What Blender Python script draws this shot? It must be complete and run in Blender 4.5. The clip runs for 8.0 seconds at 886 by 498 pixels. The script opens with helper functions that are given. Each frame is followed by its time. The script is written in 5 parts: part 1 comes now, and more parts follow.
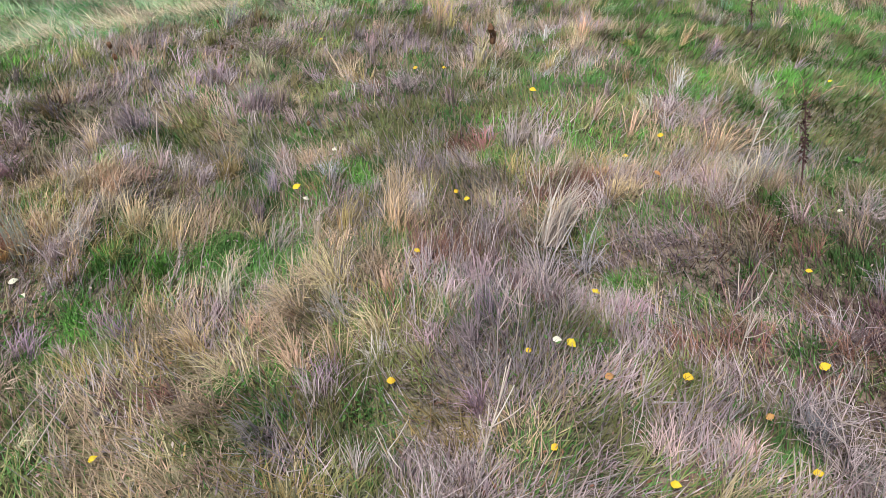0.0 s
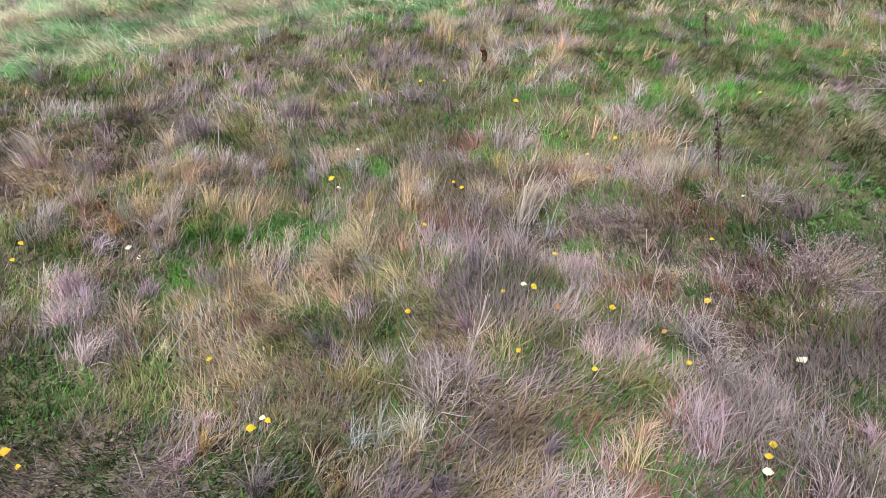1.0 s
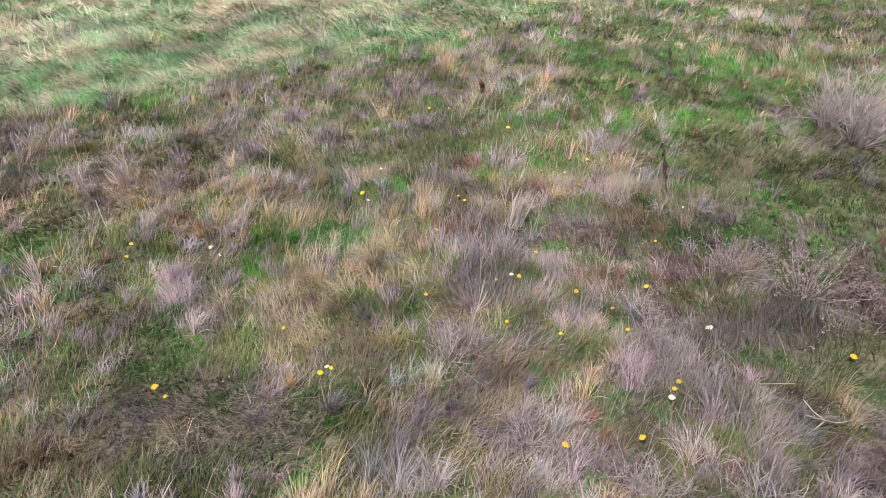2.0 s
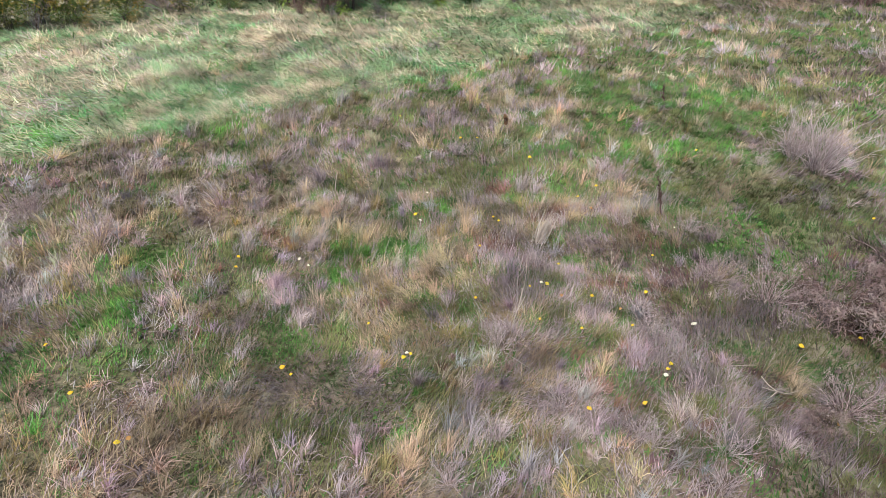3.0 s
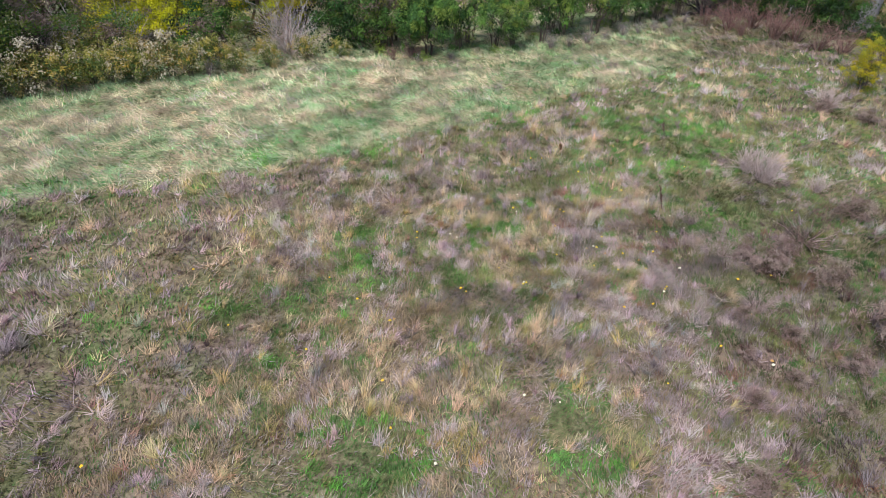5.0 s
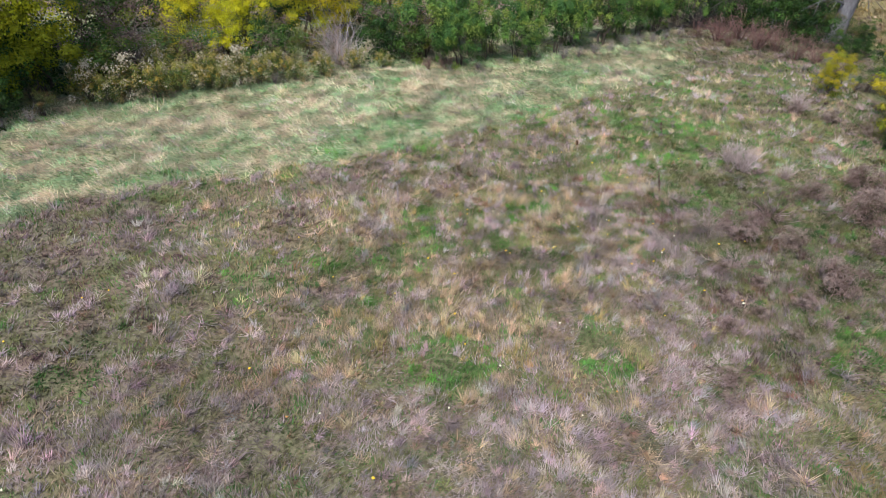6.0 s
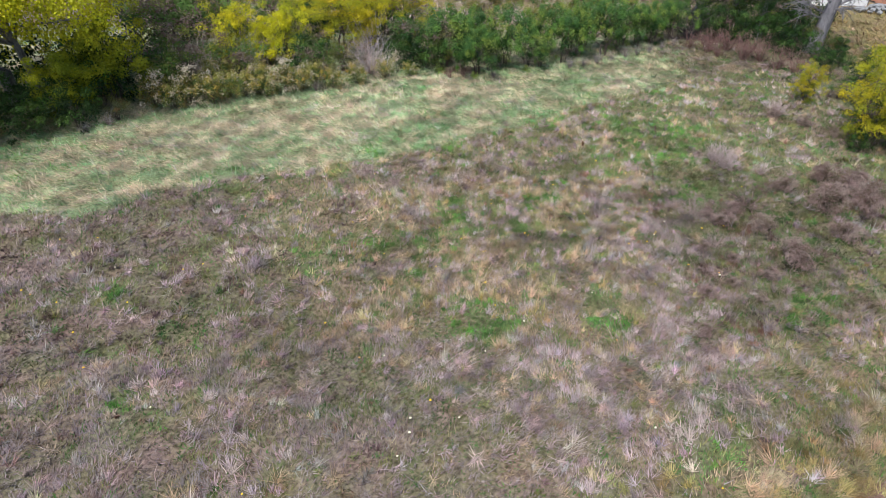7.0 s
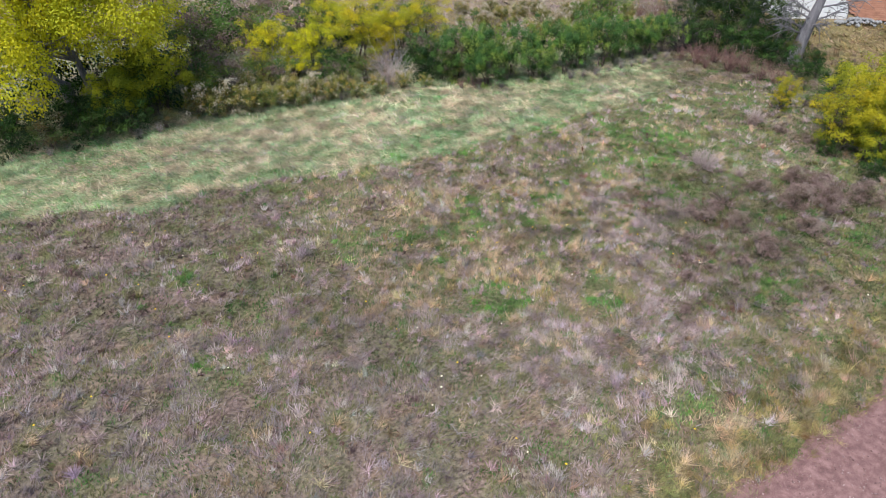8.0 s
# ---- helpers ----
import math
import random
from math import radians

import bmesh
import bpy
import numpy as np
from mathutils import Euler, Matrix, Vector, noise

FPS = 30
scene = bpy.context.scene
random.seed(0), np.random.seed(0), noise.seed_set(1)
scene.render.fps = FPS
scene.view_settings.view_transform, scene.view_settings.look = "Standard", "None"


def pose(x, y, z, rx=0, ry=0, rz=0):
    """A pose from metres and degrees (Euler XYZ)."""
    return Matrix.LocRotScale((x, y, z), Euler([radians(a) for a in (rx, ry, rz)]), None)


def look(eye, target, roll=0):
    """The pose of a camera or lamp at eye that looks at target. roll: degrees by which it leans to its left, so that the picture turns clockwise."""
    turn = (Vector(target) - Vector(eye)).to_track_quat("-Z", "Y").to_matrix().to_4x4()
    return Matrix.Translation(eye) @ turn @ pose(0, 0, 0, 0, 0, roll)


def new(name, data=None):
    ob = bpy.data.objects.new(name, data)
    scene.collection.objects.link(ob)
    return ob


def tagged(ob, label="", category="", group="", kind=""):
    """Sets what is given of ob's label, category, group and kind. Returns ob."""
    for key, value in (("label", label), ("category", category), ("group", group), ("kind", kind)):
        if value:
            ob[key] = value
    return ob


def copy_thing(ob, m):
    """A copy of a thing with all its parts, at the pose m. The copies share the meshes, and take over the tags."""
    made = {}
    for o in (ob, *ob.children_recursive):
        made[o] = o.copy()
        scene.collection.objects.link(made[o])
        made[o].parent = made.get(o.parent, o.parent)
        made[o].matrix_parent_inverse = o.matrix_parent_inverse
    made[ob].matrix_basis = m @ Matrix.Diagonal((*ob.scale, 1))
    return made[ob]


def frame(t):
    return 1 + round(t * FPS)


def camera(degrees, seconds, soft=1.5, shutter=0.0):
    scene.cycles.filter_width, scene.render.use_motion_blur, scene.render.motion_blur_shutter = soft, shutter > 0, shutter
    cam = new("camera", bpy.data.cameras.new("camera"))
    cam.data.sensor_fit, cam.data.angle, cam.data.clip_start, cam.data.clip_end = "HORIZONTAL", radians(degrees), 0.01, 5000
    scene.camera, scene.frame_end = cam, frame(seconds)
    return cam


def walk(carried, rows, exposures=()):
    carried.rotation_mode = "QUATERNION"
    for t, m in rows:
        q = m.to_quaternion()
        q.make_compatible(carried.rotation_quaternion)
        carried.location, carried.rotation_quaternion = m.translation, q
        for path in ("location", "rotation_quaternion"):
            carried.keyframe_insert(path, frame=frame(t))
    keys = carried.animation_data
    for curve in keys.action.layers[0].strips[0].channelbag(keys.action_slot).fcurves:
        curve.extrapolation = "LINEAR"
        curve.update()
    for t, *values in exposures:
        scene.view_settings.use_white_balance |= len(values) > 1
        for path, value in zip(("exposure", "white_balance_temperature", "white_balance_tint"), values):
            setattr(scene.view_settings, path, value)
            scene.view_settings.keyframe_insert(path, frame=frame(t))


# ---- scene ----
cam = camera(70.0, 8.0, soft=0.75)
PATH = [
    (0, (0.003, 0.04, 3.082), (-0.037, 1.673, 1.928), 0.2),
    (0.5, (0.009, -0.688, 3.364), (-0.029, 0.941, 2.205), 0.2),
    (1, (0.04, -1.591, 3.941), (-0.001, 0.036, 2.778), 0.1),
    (1.5, (0.013, -2.436, 4.533), (-0.023, -0.81, 3.37), 0.2),
    (1.7, (0.01, -2.798, 4.78), (-0.03, -1.171, 3.617), 0.1),
    (2.8, (-0.702, -4.695, 6.417), (-0.706, -3.077, 5.242), 1.1),
    (3, (-0.934, -5.057, 6.753), (-0.938, -3.439, 5.578), 1.1),
    (3.5, (-1.59, -6.195, 7.727), (-1.598, -4.577, 6.551), 1.0),
    (4, (-2.309, -7.827, 8.855), (-2.317, -6.211, 7.677), 1.0),
    (4.5, (-2.9, -9.729, 9.886), (-2.908, -8.112, 8.707), 1.1),
    (4.7, (-3.164, -10.551, 10.301), (-3.172, -8.936, 9.121), 1.1),
    (5.8, (-5.086, -15.733, 12.743), (-5.087, -14.121, 11.56), 1.0),
    (6, (-5.389, -16.628, 13.16), (-5.39, -15.015, 11.978), 1.0),
    (6.5, (-6.022, -18.714, 14.17), (-6.024, -17.101, 12.987), 1.0),
    (7, (-6.601, -20.757, 15.291), (-6.604, -19.145, 14.107), 1.0),
    (7.5, (-7.08, -22.562, 16.313), (-7.083, -20.95, 15.129), 1.0),
    (8, (-7.514, -24.386, 17.415), (-7.516, -22.773, 16.232), 1.0),
]
walk(cam, [(t, look(eye, target, roll)) for t, eye, target, roll in PATH])

# ---- world and light: a bright overcast autumn day ----
world = bpy.data.worlds.new("overcast_sky")
scene.world = world
world.use_nodes = True
wn = world.node_tree.nodes
sky = wn.new("ShaderNodeTexSky")
sky.sky_type = 'NISHITA'
sky.sun_disc = False
sky.sun_elevation = radians(62)
sky.sun_rotation = radians(215)
sky.air_density, sky.dust_density, sky.ozone_density = 1.0, 1.5, 1.0
wn["Background"].inputs["Strength"].default_value = 0.112
world.node_tree.links.new(sky.outputs[0], wn["Background"].inputs["Color"])
sun = new("sun", bpy.data.lights.new("sun", 'SUN'))
sun.data.energy, sun.data.angle, sun.data.color = 3.15, radians(12), (1.0, 1.0, 1.0)
sun.matrix_world = look((-12, -17, 40), (0, 0, 0))
scene.view_settings.exposure = 0.5

rng = np.random.default_rng(7)


# ---- number helpers ----
def vnoise(x, y, size, seed):
    """Smooth value noise, 0 to 1, with cells of that size in metres."""
    u, v = np.asarray(x) / size + seed * 17.3, np.asarray(y) / size - seed * 9.7
    i, j = np.floor(u).astype(np.int64), np.floor(v).astype(np.int64)
    a, b = u - i, v - j
    a, b = a * a * (3 - 2 * a), b * b * (3 - 2 * b)

    def cell(p, q):
        h = (p * 374761393 + q * 668265263 + seed * 1442695041) & 0xFFFFFFFF
        h = ((h ^ (h >> 13)) * 1274126177) & 0xFFFFFFFF
        return ((h ^ (h >> 16)) & 0xFFFF) / 65535.0

    top = cell(i, j) * (1 - a) + cell(i + 1, j) * a
    low = cell(i, j + 1) * (1 - a) + cell(i + 1, j + 1) * a
    return top * (1 - b) + low * b


def fbm(x, y, size, seed):
    return 0.55 * vnoise(x, y, size, seed) + 0.3 * vnoise(x, y, size / 2.1, seed + 1) + 0.15 * vnoise(x, y, size / 4.3, seed + 2)


def smooth(a, b, v):
    s = np.clip((v - a) / (b - a), 0, 1)
    return s * s * (3 - 2 * s)


# ---- lines of the plan ----
EDGE_X, EDGE_Y = (-60, -29, -21.4, -14.6, -10.3, -5.8, -1.8, 3, 9, 40), (-14, 0.6, 2.6, 5.9, 7.5, 9.6, 12, 15.5, 19, 30)
HEDGE_X = (-60, -33, -28.4, -25, -21, -14.7, -11, -5, 1.2, 6, 10.7, 13, 15.3, 16.8, 17.2, 60)
HEDGE_Y = (-2, 6, 8.3, 10, 13.2, 15.2, 17.5, 18.2, 20.6, 23.2, 26.2, 24.8, 21.6, 20, 8, 5)


def past_edge(x, y):
    """How far a place lies past the line where the heath turns into the pale meadow."""
    return y - np.interp(x, EDGE_X, EDGE_Y) + 1.2 * (fbm(x, y, 2.5, 40) - 0.5)


def past_hedge(x, y):
    return y - np.interp(x, HEDGE_X, HEDGE_Y)


def off_road(x, y):
    """Distance from the near edge of the dirt road, to its north."""
    return (y + 13.25 - (x - 1.5) * 0.617) * 0.851 + 0.6 * (fbm(x, y, 1.6, 50) - 0.5)


def ground_z(x, y):
    z = 0.16 * (fbm(x, y, 3.4, 3) - 0.5) + 0.27 * (vnoise(x, y, 0.75, 9) - 0.5) - 0.02
    road = smooth(0.5, -0.4, off_road(x, y)) * smooth(-7.5, -6.0, off_road(x, y))
    return z * (1 - road) - 0.10 * road


# ---- vegetation palette: dry straw to green ----
TINTS = np.array([
    (0.50, 0.375, 0.24),   # straw
    (0.45, 0.35, 0.335),   # mauve tan
    (0.46, 0.378, 0.355),   # bleached
    (0.23, 0.235, 0.09),   # olive
    (0.10, 0.205, 0.055),   # green
    (0.125, 0.29, 0.055),   # fresh green
    (0.29, 0.155, 0.11),   # rust
    (0.155, 0.095, 0.09),   # dark heather brown
    (0.30, 0.42, 0.22),   # pale meadow green
    (0.40, 0.305, 0.13),   # golden
    (0.60, 0.50, 0.34),   # pale meadow straw
    (0.15, 0.35, 0.13),   # blue green meadow
])
#                 straw  mauve  bleach olive green  fresh  rust   dark   pale   gold
HEATH = np.array([0.24, 0.18, 0.13, 0.12, 0.11, 0.05, 0.05, 0.00, 0.00, 0.12, 0.0, 0.0])
LUSH = np.array([0.18, 0.20, 0.12, 0.19, 0.14, 0.07, 0.03, 0.00, 0.00, 0.07, 0.0, 0.0])
PINKISH = np.array([0.19, 0.29, 0.15, 0.08, 0.08, 0.04, 0.10, 0.01, 0.00, 0.06, 0.0, 0.0])
FADED = np.array([0.32, 0.30, 0.22, 0.02, 0.05, 0.03, 0.03, 0.00, 0.00, 0.03, 0.0, 0.0])
LEFT = np.array([0.07, 0.34, 0.11, 0.15, 0.11, 0.02, 0.05, 0.15, 0.00, 0.00, 0.0, 0.0])
DUSK = np.array([0.06, 0.34, 0.06, 0.15, 0.15, 0.03, 0.10, 0.12, 0.00, 0.03, 0.00, 0.00])
FRONT = np.array([0.16, 0.37, 0.20, 0.11, 0.08, 0.02, 0.04, 0.02, 0.00, 0.00, 0.0, 0.0])
MEADOW = np.array([0.03, 0.00, 0.05, 0.02, 0.03, 0.07, 0.00, 0.00, 0.36, 0.00, 0.34, 0.10])
RIGHT = np.array([0.14, 0.12, 0.10, 0.18, 0.16, 0.09, 0.02, 0.00, 0.07, 0.05, 0.07, 0.00])
SCRUB = np.array([0.03, 0.22, 0.02, 0.24, 0.28, 0.04, 0.05, 0.12, 0.00, 0.02, 0.0, 0.0])
CORNER = np.array([0.12, 0.20, 0.08, 0.22, 0.19, 0.04, 0.02, 0.10, 0.01, 0.02, 0.0, 0.0])
VERGE = np.array([0.15, 0.06, 0.05, 0.32, 0.14, 0.02, 0.01, 0.04, 0.00, 0.22, 0.0, 0.0])
FAR = np.array([0.08, 0.30, 0.14, 0.16, 0.05, 0.00, 0.08, 0.10, 0.00, 0.10, 0.00, 0.00])
ORCHARD = np.array([0.22, 0.00, 0.00, 0.14, 0.03, 0.00, 0.11, 0.02, 0.00, 0.44, 0.00, 0.00])

# patches of one growth: x, y, radius
GREEN_NEAR = [(-0.7, 4.3, 0.3), (-1.2, 5.6, 0.3), (-2.9, 4.2, 0.4), (-2.9, 3.2, 0.4), (-2.0, 4.2, 0.3), (3.0, 8.3, 0.6), (5.7, 9.0, 0.7), (-6.3, 9.3, 0.7),
              (1.2, 9.1, 0.5), (1.7, 6.6, 0.4), (-1.0, 3.2, 0.2), (-0.6, 2.7, 0.15), (-1.3, 2.8, 0.2), (1.5, 4.0, 0.3), (2.3, 3.5, 0.3), (-1.9, 8.3, 0.4),
              (-3.0, 8.7, 0.4), (-1.1, 11.4, 0.6), (0.9, 3.2, 0.2), (3.4, 4.5, 0.3), (0.4, 5.8, 0.2)]
GREEN_MID = [(-8.2, 0.6, 0.6), (-6.3, 3.6, 0.8), (-3.4, 1.6, 0.6), (-3.7, -0.1, 0.4), (-2.1, -1.0, 0.6), (-1.5, 0.2, 0.5), (4.7, 9.7, 2.1), (4.6, 4.5, 1.1),
             (4.8, 13.7, 1.6), (2.6, 19.1, 1.5), (-1.2, 12.9, 1.2), (-7.4, 10.0, 1.6), (-9.8, 9.1, 1.3), (-7.4, 13.6, 1.2), (-7.7, 1.0, 0.7), (-9.2, 0.2, 0.7),
             (-7.0, 1.7, 0.7), (-3.4, 3.5, 0.5), (7.1, 9.1, 1.4), (-7.3, -1.7, 0.5)]
GREEN_FAR = [(4.8, 4.5, 1.2), (-6.0, 2.2, 1.2), (6.8, -3.8, 1.5), (12.8, -0.1, 1.6), (-16.6, 5.6, 1.8), (-18.7, -3.0, 0.7), (-15.9, -8.6, 1.0), (-17.8, -6.2, 0.6),
             (4.9, 10.7, 2.8), (-5.2, -4.3, 1.4), (-11.3, -0.4, 1.3), (-0.4, -3.6, 1.0), (5.0, -7.5, 1.1), (-26.9, 8.7, 3.3), (-4.2, -11.3, 0.7), (1.5, -9.8, 0.8),
             (-15.7, -5.1, 0.9)]
MAUVE_NEAR = [(-4.5, 1.0, 0.8), (-3.4, 0.6, 0.5), (-5.2, 2.4, 0.7), (-2.2, 0.8, 0.6), (0.0, 4.3, 0.4), (2.5, 4.8, 0.4), (1.4, 3.3, 0.3), (-0.8, 7.9, 0.7), (-2.0, 2.8, 0.3), (-1.9, 3.4, 0.3), (0.1, 3.2, 0.3), (1.9, 2.9, 0.3),
              (-4.5, 7.2, 0.8), (-2.1, 7.7, 0.6), (2.9, 7.0, 0.5), (2.8, 3.8, 0.3), (1.3, -0.7, 1.5), (3.0, 0.2, 1.2), (7.5, 8.1, 1.0), (0.4, 4.3, 0.8),
              (5.8, 2.1, 1.1), (6.3, 3.6, 0.8), (-10.9, 3.9, 1.2), (-10.0, 5.9, 1.2), (-7.5, 4.3, 0.7), (-9.1, -1.3, 1.1), (-6.3, -2.0, 0.8), (-4.5, -1.5, 0.7),
              (-0.9, -0.8, 0.9), (2.2, 5.3, 0.7), (4.4, 18.4, 1.4)]
MAUVE_FAR = [(-22.5, -1.6, 3.0), (-22.9, -5.8, 2.7), (-18.0, -1.1, 1.6), (-21.9, -9.3, 2.0),
             (-16.7, -10.4, 1.5), (-10.5, -7.9, 1.5), (-12.0, -9.1, 1.2), (-8.5, -10.0, 1.2), (1.8, -4.4, 1.7), (-4.8, -12.2, 0.9), (-10.0, -12.3, 1.1),
             (-12.8, -10.6, 1.1), (-19.7, -12.1, 1.6), (-8.4, 6.1, 1.6), (7.4, 8.6, 1.2)]
STRAW = [(-5.5, 5.0, 0.8), (-2.5, -0.4, 0.6), (0.7, 10.3, 1.1), (0.0, 0.9, 0.9), (-6.1, 0.5, 0.6), (-2.1, 2.2, 0.6), (-12.7, 12.3, 2.3), (-5.9, 5.2, 1.1),
         (8.6, -4.9, 2.1), (5.9, -6.9, 1.8), (7.8, -7.5, 1.3), (2.4, -10.7, 1.1), (1.1, -11.6, 0.9), (5.8, -9.4, 1.0), (-3.4, -2.3, 1.5), (-1.9, -0.6, 1.3),
         (-5.1, -1.9, 1.3), (1.7, 10.2, 1.4), (-5.2, 16.2, 3.1), (-12.7, 11.6, 2.8), (-23.4, 8.2, 2.6), (-18.4, 10.6, 2.7), (-0.9, 3.7, 0.5), (-3.0, 5.2, 0.6), (-2.6, 2.7, 0.3), (-4.3, 0.4, 0.8), (-3.0, 0.2, 0.6), (-2.2, 1.4, 0.4)]
RUST = [(-2.0, 2.8, 0.25), (-0.4, 2.4, 0.2), (0.0, 6.2, 0.25), (2.6, 4.7, 0.4), (0.9, 5.3, 0.3), (0.1, 4.35, 0.45), (1.7, 3.2, 0.2), (6.0, 2.3, 0.8)]


def patch(x, y, spots):
    w = np.zeros_like(x)
    xx, yy = x + 0.5 * (fbm(x, y, 0.8, 21) - 0.5), y + 0.5 * (fbm(x, y, 0.8, 24) - 0.5)
    for a, b, r in spots:
        w = np.maximum(w, np.clip(1.35 - np.hypot(xx - a, yy - b) / r, 0, 1))
    return np.clip(w * 1.6, 0, 1) * (0.1 + 0.9 * smooth(0.42, 0.58, 0.5 * vnoise(x, y, 0.55, 27) + 0.5 * vnoise(x, y, 0.28, 28)))


def growth(x, y):
    """Shares of the twelve tints at places."""
    def lay(base, row, w):
        return base * (1 - w[:, None]) + row * w[:, None]
    p = np.tile(HEATH, (len(x), 1))
    p = lay(p, LUSH, smooth(4.5, 7.0, y))
    p = lay(p, PINKISH, smooth(4.6, 3.4, y) * smooth(-0.8, 0.6, x) * smooth(-1.0, 1.0, y))
    p = lay(p, FADED, np.exp(-((x + 3.0) / 1.6) ** 2 - ((y - 0.7) / 1.3) ** 2))
    p = lay(p, LEFT, smooth(-10, -16, x + 0.5 * y))
    p = lay(p, FRONT, smooth(-4, -7, y))
    p = lay(p, RIGHT, smooth(1.0, 3.0, x) * smooth(2, 4.5, y))
    p = lay(p, DUSK, smooth(0.3, 2.5, x) * smooth(6.0, 3.5, y) * smooth(-6.0, -4.0, y))
    p = lay(p, SCRUB, smooth(4.6, 7.0, x) * smooth(8.0, 5.5, y) * smooth(-3.5, -1.0, y - 0.25 * (x - 8)))
    p = lay(p, MEADOW, smooth(-0.3, 0.7, past_edge(x, y)) * (0.95 - 0.42 * smooth(3.0, 11.0, x)))
    p = lay(p, CORNER, smooth(7.5, 12.0, x) * smooth(8.0, 12.0, y) * smooth(27, 25, y))
    p = lay(p, VERGE, smooth(4.2, 2.2, off_road(x, y)) * smooth(-4, 1, x))
    p = lay(p, VERGE, smooth(8.5, 11, x) * smooth(0.5, -2.0, y))
    p = lay(p, FAR, smooth(4.5, 6.0, past_hedge(x, y)) * smooth(27, 29, y))
    p = lay(p, ORCHARD, smooth(21, 23, x) * smooth(20, 23, y))
    meadow = smooth(-0.3, 0.7, past_edge(x, y))
    green = np.maximum(np.maximum(patch(x, y, GREEN_NEAR), patch(x, y, GREEN_MID)), patch(x, y, GREEN_FAR))
    sward = np.array([0.04, 0.03, 0.04, 0.16, 0.36, 0.32, 0.0, 0.0, 0.0, 0.05, 0.0, 0.0])
    lush = np.array([0.10, 0.0, 0.05, 0.0, 0.06, 0.16, 0.0, 0.0, 0.22, 0.0, 0.0, 0.46])
    p = lay(p, sward, 0.95 * green * (1 - meadow))
    p = lay(p, lush, 0.7 * green * meadow)
    pink = np.maximum(patch(x, y, MAUVE_NEAR), patch(x, y, MAUVE_FAR))
    p = lay(p, np.array([0.05, 0.50, 0.13, 0.05, 0.03, 0.0, 0.07, 0.17, 0.0, 0.0, 0.0, 0.0]), 0.65 * pink * (1 - 0.7 * meadow))
    dry = patch(x, y, STRAW)
    p = lay(p, np.array([0.55, 0.08, 0.18, 0.03, 0.0, 0.0, 0.02, 0.0, 0.0, 0.14, 0.0, 0.0]), 0.7 * dry * (1 - meadow))
    p = lay(p, np.array([0.05, 0.0, 0.1, 0.0, 0.0, 0.0, 0.0, 0.0, 0.1, 0.0, 0.75, 0.0]), 0.6 * dry * meadow)
    p = lay(p, np.array([0.05, 0.2, 0.05, 0.1, 0.0, 0.0, 0.48, 0.1, 0.0, 0.02, 0.0, 0.0]), 0.9 * patch(x, y, RUST))
    return p


def pick_growth(x, y, loose=0.4):
    """The tint that wins at each place: shares, gathered by noise into drifts, which run along the lay in the meadow."""
    p = np.log(growth(x, y) + 1e-3)
    soft = past_edge(x, y) > 0
    u, v = np.where(soft, (0.90 * x + 0.43 * y) / 1.7, x / 0.6), np.where(soft, (0.90 * y - 0.43 * x) / 0.75, y / 0.6)
    for k in range(len(TINTS)):
        p[:, k] += 5.0 * (0.5 * vnoise(u, v, 1.0, 60 + k) + 0.5 * vnoise(u, v, 0.4, 80 + k))
    p += (np.where(soft, 1.3, 1.0) * loose)[:, None] * rng.gumbel(size=p.shape)
    return p.argmax(axis=1)


def spot_tone(x, y):
    """Brightness factor for the grass colour: random by spot, lower over set zones."""
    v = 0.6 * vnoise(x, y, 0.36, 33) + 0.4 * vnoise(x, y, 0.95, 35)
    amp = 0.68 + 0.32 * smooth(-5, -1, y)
    # regional brightness multiplied into every growth's colour: left, right, corner and front dimmer
    zone_tone = (1 - 0.28 * smooth(-7, -15, x + 0.5 * y)) * (1 - 0.44 * smooth(1.8, 4.4, x) * smooth(8.5, 4.5, y) * smooth(-5.5, -3.0, y)) * (1 - 0.2 * smooth(8.0, 13.0, x) * smooth(8, 12, y)) * (1 - 0.12 * smooth(-3, -6, y)) * (1 - 0.2 * smooth(1.0, 6.0, x) * smooth(-3, -6, y))
    return (1 - amp / 2 + amp * smooth(0.22, 0.78, v)) * zone_tone


# ---- mesh helpers ----
def mesh_of(name, verts, tris, material, tint=None, flat=True):
    me = bpy.data.meshes.new(name)
    verts, tris = np.asarray(verts, dtype=np.float32), np.asarray(tris, dtype=np.int32)
    me.vertices.add(len(verts))
    me.vertices.foreach_set("co", verts.ravel())
    me.loops.add(tris.size)
    me.loops.foreach_set("vertex_index", tris.ravel())
    me.polygons.add(len(tris))
    me.polygons.foreach_set("loop_start", np.arange(0, tris.size, 3, dtype=np.int32))
    if not flat:
        me.polygons.foreach_set("use_smooth", np.ones(len(tris), dtype=bool))
    if tint is not None:
        rgba = np.ones((len(verts), 4), dtype=np.float32)
        rgba[:, :3] = tint
        me.color_attributes.new("hue", 'FLOAT_COLOR', 'POINT').data.foreach_set("color", rgba.ravel())
    me.materials.append(material)
    me.update(calc_edges=True)
    return me


def thing(name, label, category, group="", m=None):
    ob = tagged(new(name), label, category, group)
    ob.empty_display_size = 0.2
    if m is not None:
        ob.matrix_basis = m
    return ob


def part(name, mesh, parent, label=""):
    ob = new(name, mesh)
    ob.parent = parent
    return tagged(ob, label) if label else ob


